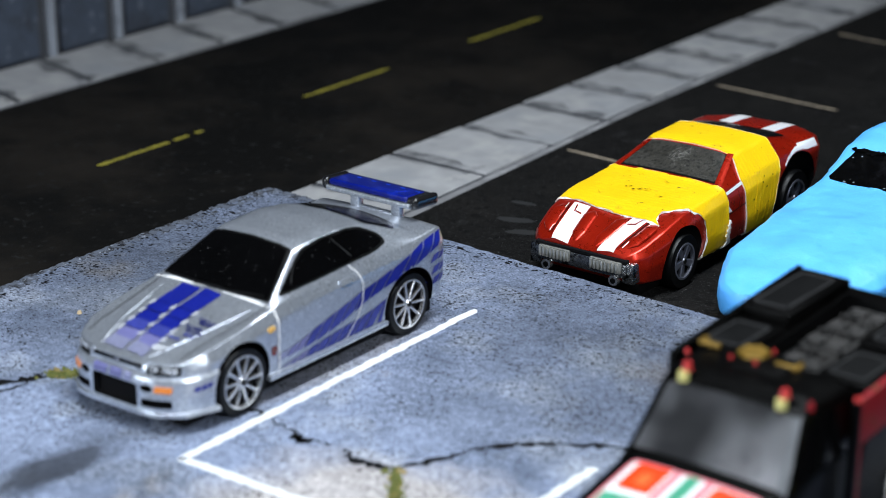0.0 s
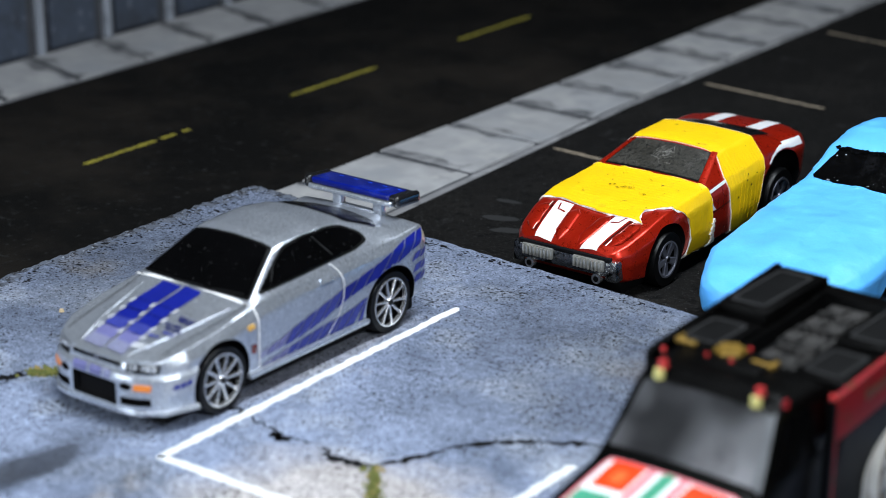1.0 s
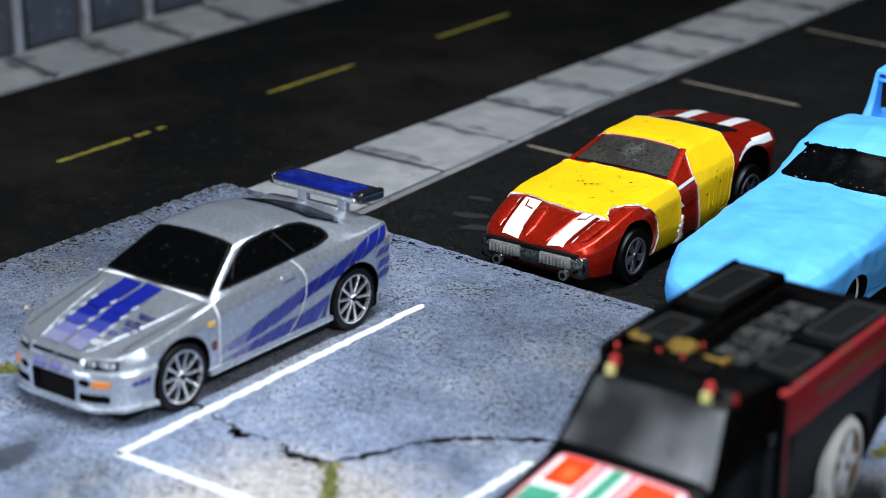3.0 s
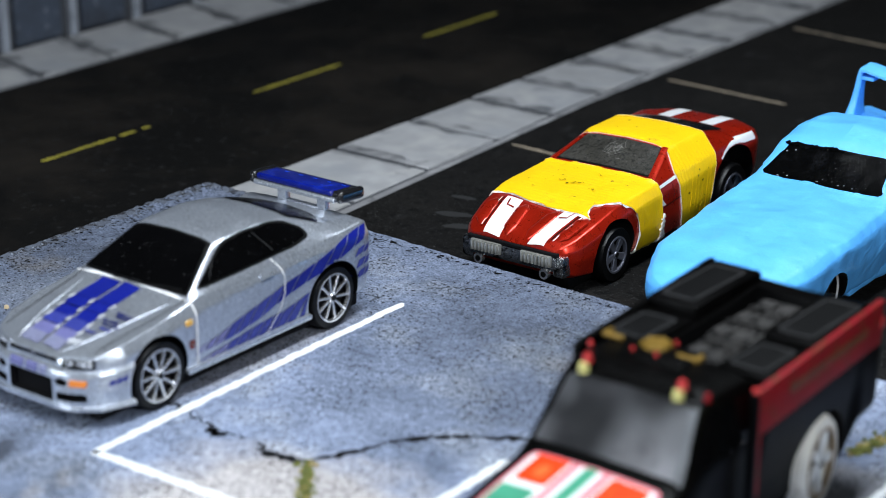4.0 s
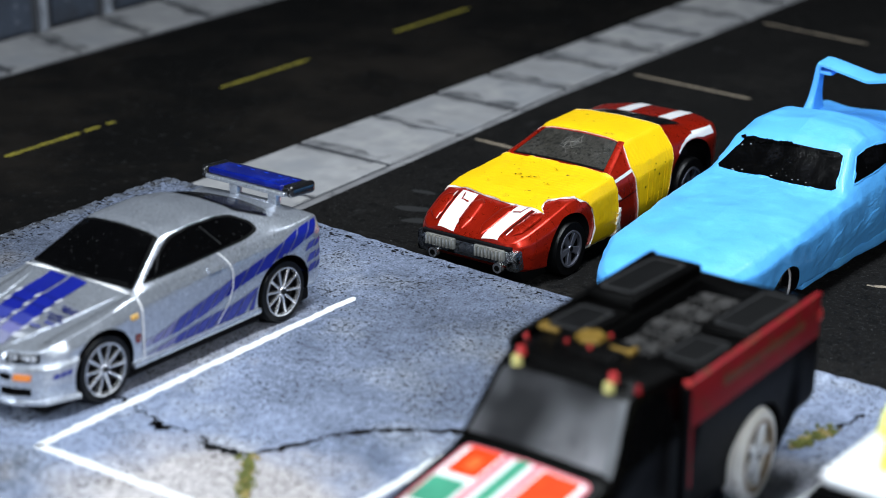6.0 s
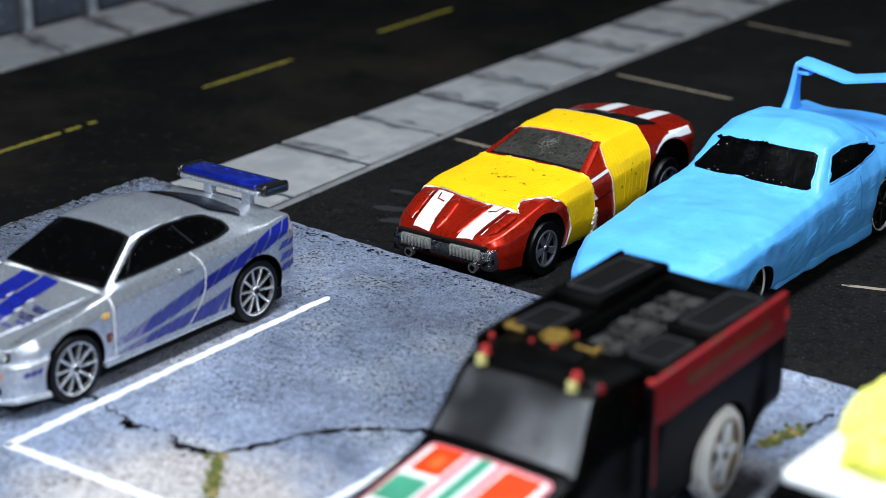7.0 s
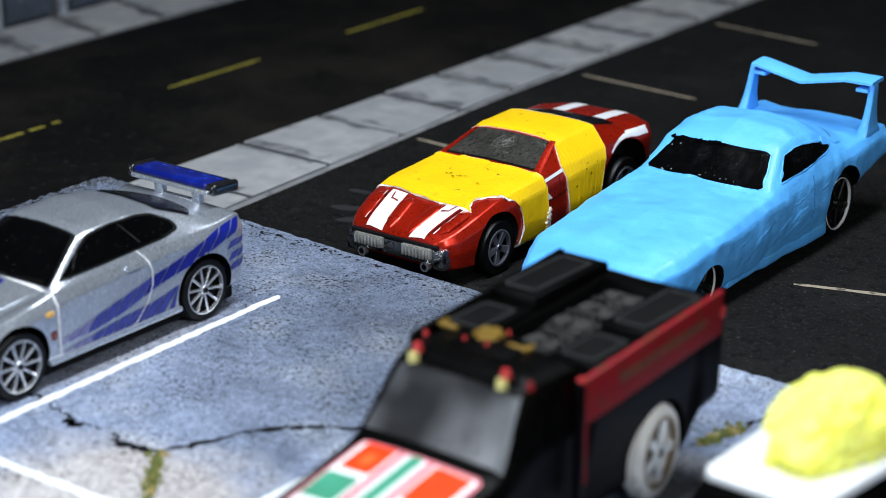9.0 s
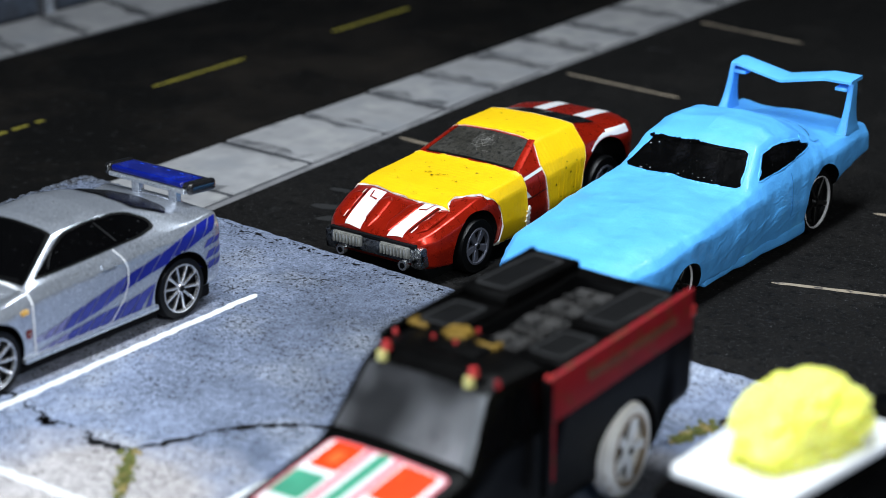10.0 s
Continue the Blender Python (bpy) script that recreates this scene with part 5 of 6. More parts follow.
        part("stripe_mark", decal(tree, [(s * 0.52, -2.72), (s * 0.66, -2.69), (s * 0.66, -2.66), (s * 0.52, -2.68)], "top", 0.02, step=0.03), M["red"], car)
        part("stripe_mark", decal(tree, [(s * 0.66, -2.70), (s * 0.69, -2.70), (s * 0.76, -2.48), (s * 0.73, -2.48)], "top", 0.02, step=0.03), M["red"], car)
        part("tail_stripe", decal(tree, [(s * 0.35, 2.80), (s * 0.66, 2.80), (s * 0.66, 3.80), (s * 0.35, 3.80)], "top"), M["white_print"], car)
        part("screen_pillar", decal(tree, [(s * 1.23, -0.44), (s * 1.08, -0.41), (s * 0.86, 0.46), (s * 0.96, 0.50)], "top", 0.03, 0.02, step=0.05), M["red"], car)
        part("bonnet_rib", ridge(tree, [(s * 0.23, -3.36), (s * 0.30, -2.9), (s * 0.36, -2.48)], 0.05, 3.0), M["red"], car)
        part("bonnet_rib", ridge(tree, [(s * 0.88, -3.30), (s * 0.97, -2.9), (s * 1.03, -2.5)], 0.05, 3.0), M["red"], car)
    rng = random.Random(31)
    scratch = []
    for _ in range(46):
        x, y, a, w = rng.gauss(0.0, 0.13), rng.gauss(0.12, 0.10), rng.uniform(0, 3.1), rng.uniform(0.03, 0.09)
        dx, dy = w * math.cos(a), w * math.sin(a)
        scratch.append(decal(tree, [(x - dx - dy * 0.08, y - dy + dx * 0.08), (x + dx, y + dy), (x + dx + dy * 0.08, y + dy - dx * 0.08), (x - dx, y - dy)], "top", 0.022, step=0.08))
    part("screen_scratches", join(*scratch), M["scratch"], car, "pale scratches on the windscreen")
    part("screen_header", decal(tree, [(-0.92, 0.42), (0.92, 0.42), (0.94, 0.56), (-0.94, 0.56)], "top", 0.016), M["red"], car)
    for y, z0, z1 in ((0.74, 0.6, 1.5), (0.90, 0.5, 1.7), (1.01, 0.7, 1.4), (1.17, 0.55, 1.75), (1.34, 0.6, 1.6), (1.45, 0.8, 1.7)):
        part("tape_crease", decal(tree, [(y, z0), (y + 0.015, z0), (y + 0.05, z1), (y + 0.035, z1)], "side", 0.030, 0.02, step=0.08), tape, car)
    # scuffs where the bonnet tape was marked with black
    rng = random.Random(21)
    for x, y, w in ((-0.73, -0.65, 0.03), (-0.43, -0.76, 0.05), (-0.91, -1.61, 0.03), (-0.65, -1.86, 0.03), (-0.29, -1.37, 0.05), (-0.09, -1.40, 0.06), (0.11, -1.30, 0.04), (0.19, -0.80, 0.05), (0.48, -1.47, 0.06), (0.10, -2.25, 0.02), (-0.60, -1.47, 0.02), (0.22, -0.45, 0.03), (-0.20, -1.32, 0.04), (0.02, -1.36, 0.05), (0.86, -1.30, 0.03), (-0.5, -0.9, 0.02)):
        for _ in range(3):
            cx, cy, k, a = x + rng.gauss(0, 0.04), y + rng.gauss(0, 0.025), w * rng.uniform(0.3, 0.9), rng.uniform(-0.5, 0.5)
            d, e = Vector((math.cos(a), math.sin(a))) * k, Vector((-math.sin(a), math.cos(a))) * k * rng.uniform(0.2, 0.45)
            c = Vector((cx, cy))
            part("tape_speck", decal(tree, [tuple(c - d), tuple(c + e * 0.8 - d * 0.2), tuple(c + d), tuple(c - e)], "top", 0.05, step=0.1), M["black_trim"], bonnet)
    for k in range(5):
        y, z, w = -0.36 + 0.05 * rng.random(), 0.52 + 0.10 * k, rng.uniform(0.05, 0.10)
        part("tape_shred", decal(tree, [(y - w, z - w), (y + w * 1.4, z - w * 0.4), (y + w * 0.6, z + w)], "side", 0.06, 0.03, step=0.05), M["torn"], bonnet)
    for y, z, w in ((0.95, 1.42, 0.022), (1.12, 1.30, 0.03), (0.62, 1.15, 0.028), (1.25, 0.95, 0.016), (0.80, 0.86, 0.018), (1.02, 1.52, 0.02), (1.34, 1.48, 0.016)):
        part("tape_speck", decal(tree, rounded([(y - w, z - w * 0.6), (y + w, z - w * 0.4), (y + w * 0.7, z + w), (y - w * 0.6, z + w * 0.7)], w * 0.4), "side", 0.05, step=0.1), M["black_trim"], cabin)
    # front bumper with ribbed lamp blocks and two round lamps
    bump = part("front_bumper", box(-1.02, 1.02, -3.52, -3.30, 0.60, 0.90, 0.05), M["dull_chrome"], car, "dull chrome front bumper")
    for s in (1, -1):
        part("bumper_end", box(s * 1.03 - 0.13, s * 1.03 + 0.13, -3.50, -3.12, 0.50, 0.92, 0.07), M["dull_chrome"], bump)
        part("lamp_block", box(s * 0.57 - 0.34, s * 0.57 + 0.34, -3.58, -3.48, 0.70, 0.92, 0.03), M["lens_block"], bump, "ribbed grey lamp block")
        for k in range(8):
            x = s * 0.57 - 0.28 + 0.08 * k
            part("lamp_rib", box(x - 0.024, x + 0.024, -3.63, -3.55, 0.715, 0.905, 0.020, 2), M["lens_block"], bump)
        part("round_lamp", drum(0.10, 0.10, 0.10, pose(s * 0.75, -3.50, 0.54, 90, 0, 0), 24), M["chrome"], bump)
        part("lamp_lens", drum(0.055, 0.055, 0.02, pose(s * 0.75, -3.548, 0.54, 90, 0, 0), 20), M["black_trim"], bump)
    part("nose_gap", box(-1.02, 1.02, -3.52, -3.38, 0.90, 0.975, 0.015, 1), M["crack"], car, "dark gap under the bonnet lip")
    part("rear_bumper", box(-1.10, 1.10, 3.66, 3.98, 0.6, 0.9, 0.08), M["chrome"], car)
    return car


red_car()


# ---- blue winged car covered in clay ----
def blue_car():
    car = thing("toy_winged_car", 4.42, 14.6, ROAD, 0.0, "sky-blue clay-covered toy car with high rear wing", "toy car", "toy cars on the diorama")
    S = [
        (-4.46, [(0.50, 0.55), (0.66, 0.62), (0.76, 0.80), (0.74, 0.94), (0.62, 1.02), (0.45, 1.06), (0.2, 1.08), (0, 1.08)]),
        (-4.34, [(0.78, 0.42), (0.96, 0.52), (1.05, 0.78), (1.02, 0.98), (0.88, 1.10), (0.62, 1.15), (0.3, 1.18), (0, 1.18)]),
        (-3.90, [(0.98, 0.34), (1.20, 0.44), (1.30, 0.78), (1.28, 1.10), (1.12, 1.24), (0.8, 1.30), (0.4, 1.33), (0, 1.34)]),
        (-3.10, [(1.16, 0.32), (1.38, 0.42), (1.50, 0.82), (1.49, 1.22), (1.32, 1.38), (0.9, 1.44), (0.45, 1.48), (0, 1.49)]),
        (-1.50, [(1.24, 0.32), (1.46, 0.42), (1.58, 0.88), (1.58, 1.36), (1.44, 1.54), (1.0, 1.60), (0.5, 1.64), (0, 1.66)]),
        (0.20, [(1.26, 0.32), (1.46, 0.42), (1.58, 0.92), (1.57, 1.48), (1.46, 1.68), (1.20, 1.70), (0.6, 1.73), (0, 1.75)]),
        (0.36, [(1.26, 0.32), (1.46, 0.42), (1.58, 0.92), (1.57, 1.50), (1.46, 1.71), (1.34, 1.75), (0.7, 1.78), (0, 1.80)]),
        (1.04, [(1.26, 0.32), (1.46, 0.42), (1.58, 0.94), (1.56, 1.54), (1.45, 1.80), (1.15, 2.27), (0.84, 2.36), (0, 2.41)]),
        (1.60, [(1.26, 0.34), (1.46, 0.44), (1.58, 0.96), (1.56, 1.58), (1.45, 1.84), (1.20, 2.40), (0.88, 2.52), (0, 2.58)]),
        (2.50, [(1.26, 0.34), (1.46, 0.44), (1.58, 0.98), (1.57, 1.62), (1.46, 1.88), (1.20, 2.34), (0.88, 2.48), (0, 2.54)]),
        (3.45, [(1.26, 0.40), (1.46, 0.52), (1.58, 1.02), (1.58, 1.66), (1.46, 1.88), (1.12, 2.06), (0.74, 2.18), (0, 2.24)]),
        (3.72, [(1.22, 0.80), (1.44, 0.90), (1.57, 1.12), (1.57, 1.68), (1.45, 1.89), (1.03, 2.00), (0.7, 2.07), (0, 2.12)]),
        (4.40, [(1.20, 1.02), (1.40, 1.08), (1.54, 1.22), (1.54, 1.72), (1.42, 1.92), (1.0, 1.92), (0.6, 1.95), (0, 1.96)]),
        (5.30, [(1.20, 1.16), (1.38, 1.22), (1.51, 1.36), (1.51, 1.74), (1.40, 1.94), (0.9, 1.92), (0.5, 1.92), (0, 1.92)]),
        (5.46, [(1.06, 1.22), (1.24, 1.27), (1.38, 1.38), (1.38, 1.66), (1.26, 1.78), (0.8, 1.70), (0.5, 1.72), (0, 1.72)]),
    ]
    S = [(y, [(x * (1.028 if y < 5 else 1.02), z + max(0.0, z - 1.9) * 0.10) for x, z in sec]) for y, sec in S]
    SCREEN_HALVES = [[(-1.31, 0.43), (-1.26, 0.34), (0.01, 0.24), (0.01, 0.88), (-0.92, 0.95), (-1.02, 0.93)], [(-0.01, 0.24), (1.18, 0.31), (1.24, 0.37), (1.08, 0.93), (0.98, 0.96), (-0.01, 0.88)]]
    SCREEN = SCREEN_HALVES[0][:3] + SCREEN_HALVES[1][1:5] + SCREEN_HALVES[0][3:]
    PANE = rounded([(0.70, 1.82), (1.6, 1.90), (2.80, 2.02), (2.70, 2.17), (2.13, 2.29), (1.51, 2.32), (1.10, 2.25)], 0.05)
    cut = [drum(0.53, 0.53, 0.9, pose(s * 1.40, -2.05, 0.50, 0, 90, 0), 48) for s in (1, -1)]
    cut += [drum(0.76, 0.76, 0.9, pose(s * 1.40, 3.22, 0.80, 0, 90, 0), 48) for s in (1, -1)]
    me = carved(loft(S, 170, 1, 0.055, corner=0.12), cut, M["clay"], M["black_trim"])
    tree = skin(me)
    link("body", me, None, car, "hand-smoothed sky-blue clay body", angle=40)
    part("chassis", box(-1.1, 1.1, -3.4, 4.7, 0.25, 1.1, 0.08), M["black_trim"], car)
    for s in (1, -1):
        wheel(car, s * 1.22, -2.05, 0.52 + PARK - ROAD, 0.52, 0.36, M["black_trim"], M["tyre"], 5, s, ring=M["white_print"], rim=0.82, ring_width=0.02)
        wheel(car, s * 1.27, 3.24, 0.66 + PARK - ROAD, 0.66, 0.36, M["black_trim"], M["tyre"], 5, s, ring=M["white_print"], rim=0.80, ring_width=0.024)
    glass = M["grainy_glass"]
    part("windscreen", join(*[decal(tree, half, "top", 0.016) for half in SCREEN_HALVES]), glass, car, "glossy black windscreen with ragged clay edge")
    part("clay_lip", lip(tree, SCREEN, "top", 0.018, 5), M["clay"], car, "ragged clay edge round the windscreen")
    # black paint smeared over the clay above the glass, and pale specks painted on as glints
    rng = random.Random(8)
    for k in range(22):
        x, y = -1.02 + 0.085 * k + rng.uniform(-0.03, 0.03), 0.915 + rng.uniform(-0.02, 0.015) - 0.05 * max(0.0, 1 - abs(k - 12) / 12)
        a, b = rng.uniform(0.06, 0.12), rng.uniform(0.02, 0.04) * (1.0 if k < 14 else 0.5)
        part("paint_smear", decal(tree, [(x - a, y), (x - a * 0.2, y - b), (x + a, y - b * 0.2), (x + a * 0.3, y + b)], "top", 0.040, step=0.04), glass, car)
    for k in range(12):
        x, y, a = rng.uniform(-1.0, 1.0), rng.choice((0.34, 0.36, 0.38, 0.80)) + rng.uniform(-0.03, 0.05), rng.uniform(0.003, 0.008)
        part("paint_glint", decal(tree, [(x - a * 2, y - a), (x + a, y - a * 0.6), (x + a * 2, y + a), (x - a, y + a * 0.7)], "top", 0.026, 0.01, step=0.03), M["lamp_glass"], car)
    for s in (1, -1):
        part("side_window", decal(tree, ragged(PANE, 0.018, 7), "side", 0.016, side=s), glass, car, "glossy black side window")
        part("clay_lip", lip(tree, PANE, "side", 0.018, 9, s), M["clay"], car)
        for a, b in (((2.95, 2.12), (3.15, 2.02)), ((3.15, 2.02), (3.42, 1.98))):
            part("clay_crack", decal(tree, [(a[0], a[1]), (a[0] + 0.01, a[1] - 0.018), (b[0] + 0.01, b[1] - 0.018), (b[0], b[1])], "side", 0.012, side=s, step=0.03), M["clay_dark"], car)
        # strokes left by the fingers in the clay of the sides
        for y, z, n, rise, r in ((-1.1, 0.66, 1.0, 0.42, 0.05), (-0.7, 0.92, 1.1, 0.40, 0.04), (-0.35, 0.62, 1.3, 0.46, 0.055), (0.1, 0.85, 1.0, 0.34, 0.045), (0.3, 0.62, 1.2, 0.40, 0.05), (0.75, 0.95, 0.9, 0.30, 0.04), (0.95, 0.62, 1.2, 0.36, 0.05), (1.5, 0.70, 0.8, 0.26, 0.04), (-1.4, 0.95, 0.8, 0.30, 0.04), (0.9, 1.30, 0.7, 0.14, 0.035), (2.0, 1.30, 0.6, 0.20, 0.04), (3.9, 1.35, 0.7, 0.12, 0.04)):
            part("clay_stroke", stroke(tree, (y, z), (y + n, z + rise), r * 0.62, s), M["clay"], car)
        part("clay_flap", decal(tree, rounded([(2.5, 2.14), (2.85, 2.06), (2.92, 2.16), (2.6, 2.28)], 0.05), "side", 0.03, 0.03, side=s, step=0.05), M["clay"], car)
        part("door_line", decal(tree, [(1.72, 0.9), (1.74, 0.9), (1.80, 1.75), (1.78, 1.75)], "side", 0.01, side=s), M["clay_dark"], car)
        bm = box(s * 1.47 - 0.12, s * 1.47 + 0.12, -1.3, 2.52, 0.32, 0.52, 0.07, 3)
        bmesh.ops.subdivide_edges(bm, edges=[e for e in bm.edges if e.calc_length() > 1], cuts=24)
        for v in bm.verts:
            k = (v.co.y + 1.3) / 3.82
            v.co.x += s * (0.10 * k - 0.10)
            v.co.z += 0.10 * k * (v.co.z - 0.32) / 0.2
            v.co += Vector(noise.noise_vector(v.co * 2.5)) * 0.035
        part("sill_flange", bm, M["clay"], car)
        # swept uprights of the wing
        bm = box(-0.075, 0.075, -0.20, 0.20, 0, 1.18, 0.05, 3)
        bmesh.ops.subdivide_edges(bm, edges=[e for e in bm.edges if e.calc_length() > 0.8], cuts=14)
        for v in bm.verts:
            k = v.co.z / 1.18
            flare = (1 - k) ** 4
            foot, head = (1.35, 1.46) if s > 0 else (-1.42, -1.24)
            v.co.y = v.co.y * (1 - 0.5 * k + 0.9 * flare) + 4.60 - 0.08 * k
            v.co.x = v.co.x * (1 - 0.2 * k + 0.8 * flare) + foot + (head - foot) * k
            v.co.z = v.co.z * 0.93 + 1.84
        part("wing_upright", bm, M["clay"], car)
        part("wing_bracket", box(s * 1.16 - 0.03, s * 1.16 + 0.25, 4.35, 4.62, 2.76, 2.84, 0.03), M["clay"], car)
    for (x0, y0), (x1, y1) in (((0.25, 3.42), (0.70, 3.40)), ((0.70, 3.40), (1.02, 3.28)), ((1.02, 3.28), (1.22, 3.12))):
        part("clay_crack", decal(tree, [(x0, y0), (x1, y1), (x1 + 0.004, y1 + 0.022), (x0 + 0.004, y0 + 0.022)], "top", 0.012, step=0.03), M["crack"], car, "thin dark crack behind the roof")
    bm = bmesh.new()
    n = 40
    rows = []
    for i in range(n + 1):
        x = -1.22 + 2.74 * i / n
        dip = 0.20 * max(0, 1 - abs(x + 0.08) / 1.0)
        rows.append([bm.verts.new((x, 4.30 + dy, 2.94 - dip + dz)) for dy, dz in ((0.0, 0.0), (0.0, 0.05), (0.06, 0.075), (0.50, 0.10), (0.52, 0.06), (0.50, 0.02))])
    for p, q in zip(rows, rows[1:]):
        for j in range(6):
            bm.faces.new((p[j], p[(j + 1) % 6], q[(j + 1) % 6], q[j]))
    bm.faces.new(rows[0])
    bm.faces.new(rows[-1])
    bmesh.ops.recalc_face_normals(bm, faces=bm.faces[:])
    part("wing_blade", bm, M["clay"], car)
    return car


blue_car()


# ---- black rescue pickup ----
def pickup():
    car = thing("toy_pickup", 8.25, 3.4, 0, -1.5, "black toy rescue pickup with red sides and striped bonnet", "toy truck", "toy cars on the diorama")
    low = [(1.10, 0.40), (1.20, 0.55), (1.22, 1.0), (1.24, 1.55)]
    S = [
        (-4.40, [(0.95, 0.5), (1.05, 0.6), (1.08, 0.8), (1.08, 1.0), (1.0, 1.12), (0.7, 1.18), (0.4, 1.2), (0, 1.2)]),
        (-4.20, [(1.08, 0.42), (1.18, 0.55), (1.22, 0.9), (1.22, 1.2), (1.14, 1.34), (0.8, 1.39), (0.4, 1.41), (0, 1.41)]),
        (-2.40, low[:3] + [(1.26, 1.42), (1.20, 1.62), (0.9, 1.68), (0.45, 1.70), (0, 1.71)]),
        (-2.25, low[:3] + [(1.28, 1.45), (1.22, 1.68), (1.12, 1.74), (0.6, 1.75), (0, 1.76)]),
        (-1.60, low + [(1.26, 1.78), (1.06, 2.56), (0.82, 2.62), (0, 2.64)]),
        (-1.36, low + [(1.26, 1.78), (1.10, 2.64), (0.84, 2.72), (0, 2.74)]),
        (-0.46, low + [(1.26, 1.78), (1.14, 2.62), (0.86, 2.68), (0, 2.70)]),
        (-0.38, low[:3] + [(1.30, 1.55), (1.34, 1.85), (1.36, 2.48), (1.0, 2.52), (0, 2.50)]),
        (2.2, low[:3] + [(1.30, 1.55), (1.34, 1.85), (1.36, 2.58), (1.0, 2.60), (0, 2.58)]),
        (2.36, [(1.20, 0.98), (1.30, 1.02), (1.34, 1.14), (1.35, 1.60), (1.36, 1.85), (1.37, 2.60), (1.0, 2.62), (0, 2.60)]),
        (2.88, [(1.20, 1.06), (1.30, 1.10), (1.34, 1.20), (1.35, 1.60), (1.36, 1.85), (1.37, 2.62), (1.0, 2.64), (0, 2.62)]),
        (2.94, [(1.14, 1.12), (1.24, 1.16), (1.28, 1.26), (1.30, 1.60), (1.31, 1.85), (1.32, 2.56), (1.0, 2.58), (0, 2.56)]),
    ]
    cut = [drum(0.76, 0.76, 0.9, pose(s * 1.25, y, 0.74, 0, 90, 0), 48) for s in (1, -1) for y in (-2.9, 1.42)]
    cut.append(box(-0.50, 0.46, -0.10, 2.55, 2.3, 3.2))
    me = carved(loft(S, 130, 1, corner=0.10), cut, M["van_black"], M["black_trim"])
    tree = skin(me)
    link("body", me, None, car, "black die-cast pickup body", angle=30)

    def rising(bm, s=1):
        """Tips a part of the load bed up towards the tail."""
        for v in bm.verts:
            v.co.z += 0.058 * (v.co.y + 0.74)
        return bm

    for s in (1, -1):
        for y in (-2.9, 1.42):
            wheel(car, s * 1.12, y, 0.70, 0.70, 0.30, M["white_paint"], M["cream"], 5, s, ring=M["tan_ring"], rim=0.76, dish=M["wheel_well"], dome=0.03, broad=True, ring_width=0.085, toe=8.0 if y > 0 else 0.0)
        panel = part("side_panel", rising(box(s * 1.39 - 0.03, s * 1.39 + 0.03, -0.76, 2.74, 1.94, 2.60, 0.02)), M["van_red"] if s > 0 else M["van_black"], car, "dark red side panel" if s > 0 else "black side panel")
        part("panel_rail", rising(box(s * 1.39 - 0.05, s * 1.39 + 0.05, -0.76, 2.74, 2.56, 2.61, 0.02)), M["van_red"] if s > 0 else M["van_black"], panel)
        part("panel_inset", rising(box(s * 1.42 - 0.01, s * 1.42 + 0.01, 0.1, 2.3, 2.22, 2.36, 0.004, 1)), M["van_rust"], panel)
        part("panel_trim", box(s * 1.42 - 0.01, s * 1.42 + 0.01, -0.76, -0.66, 1.1, 1.96, 0.004, 1), M["van_red"], panel)
        part("panel_post", box(s * 1.38 - 0.05, s * 1.38 + 0.05, -0.86, -0.70, 0.9, 2.60, 0.03), M["van_black"], car)
        if s > 0:
            part("panel_stud", drum(0.06, 0.05, 0.08, pose(s * 1.38, -0.76, 2.60, 0, 0, 0), 16), M["beacon_red"], car)
        part("tail_lamp", box(s * 1.39 - 0.05, s * 1.39 + 0.05, 2.66, 2.80, 2.38, 2.55, 0.03), M["beacon_red"], car)
        part("side_window", decal(tree, rounded([(-2.0, 1.84), (-0.62, 1.84), (-0.58, 2.50), (-1.48, 2.50)], 0.08), "side", side=s), M["black_glass"], car, "glossy black side window")
        part("window_divider", decal(tree, [(-1.56, 1.84), (-1.50, 1.84), (-1.22, 2.50), (-1.28, 2.50)], "side", 0.03, 0.02, side=s), M["van_black"], car)
        part("screen_post", decal(tree, [(s * 1.18, -2.22), (s * 1.08, -2.22), (s * 0.92, -1.58), (s * 1.02, -1.58)], "top", 0.02, 0.02), M["van_black"] if s < 0 else M["post_grey"], car)
        bx = 0.74 if s > 0 else -0.72
        part("beacon", drum(0.075, 0.055, 0.11, pose(bx, -1.54, 2.80, 0, 0, 0), 20), M["beacon_red"], car, "small red beacon")
        part("beacon_base", drum(0.08, 0.07, 0.12, pose(bx, -1.63, 2.69, 0, 0, 0), 20), M["beacon_yellow"], car)
        if s > 0:
            part("marker_lamp", drum(0.05, 0.035, 0.1, pose(1.06, -1.44, 2.68), 16), M["van_red"], car)
        else:
            part("marker_lamp", drum(0.04, 0.03, 0.06, pose(-1.16, -0.82, 2.66), 16), M["beacon_red"], car)
        # lockers along both sides of the load bed, the far pair stepped
        x0, x1 = (-1.38, -0.56) if s < 0 else (0.50, 1.32)
        for y0, y1, z in ((-0.34, 0.90, 2.62), (0.94, 2.78, 2.78 if s < 0 else 2.68)):
            locker = part("locker", box(x0, x1, y0, y1, 2.3, z, 0.06), M["van_black"], car)
            a0, a1, c0, c1 = x0 + 0.13, x1 - 0.13, y0 + 0.14, y1 - 0.24
            part("locker_lid", box(a0, a1, c0, c1, z - 0.02, z + 0.008, 0.004, 1), M["black_trim"], locker)
            for a, b, c, d in ((a0, a1, c0, c0 + 0.035), (a0, a1, c1 - 0.035, c1), (a0, a0 + 0.035, c0, c1), (a1 - 0.035, a1, c0, c1)):
                part("locker_frame", box(a, b, c, d, z, z + 0.025), M["lid_frame"], locker, smooth=False)
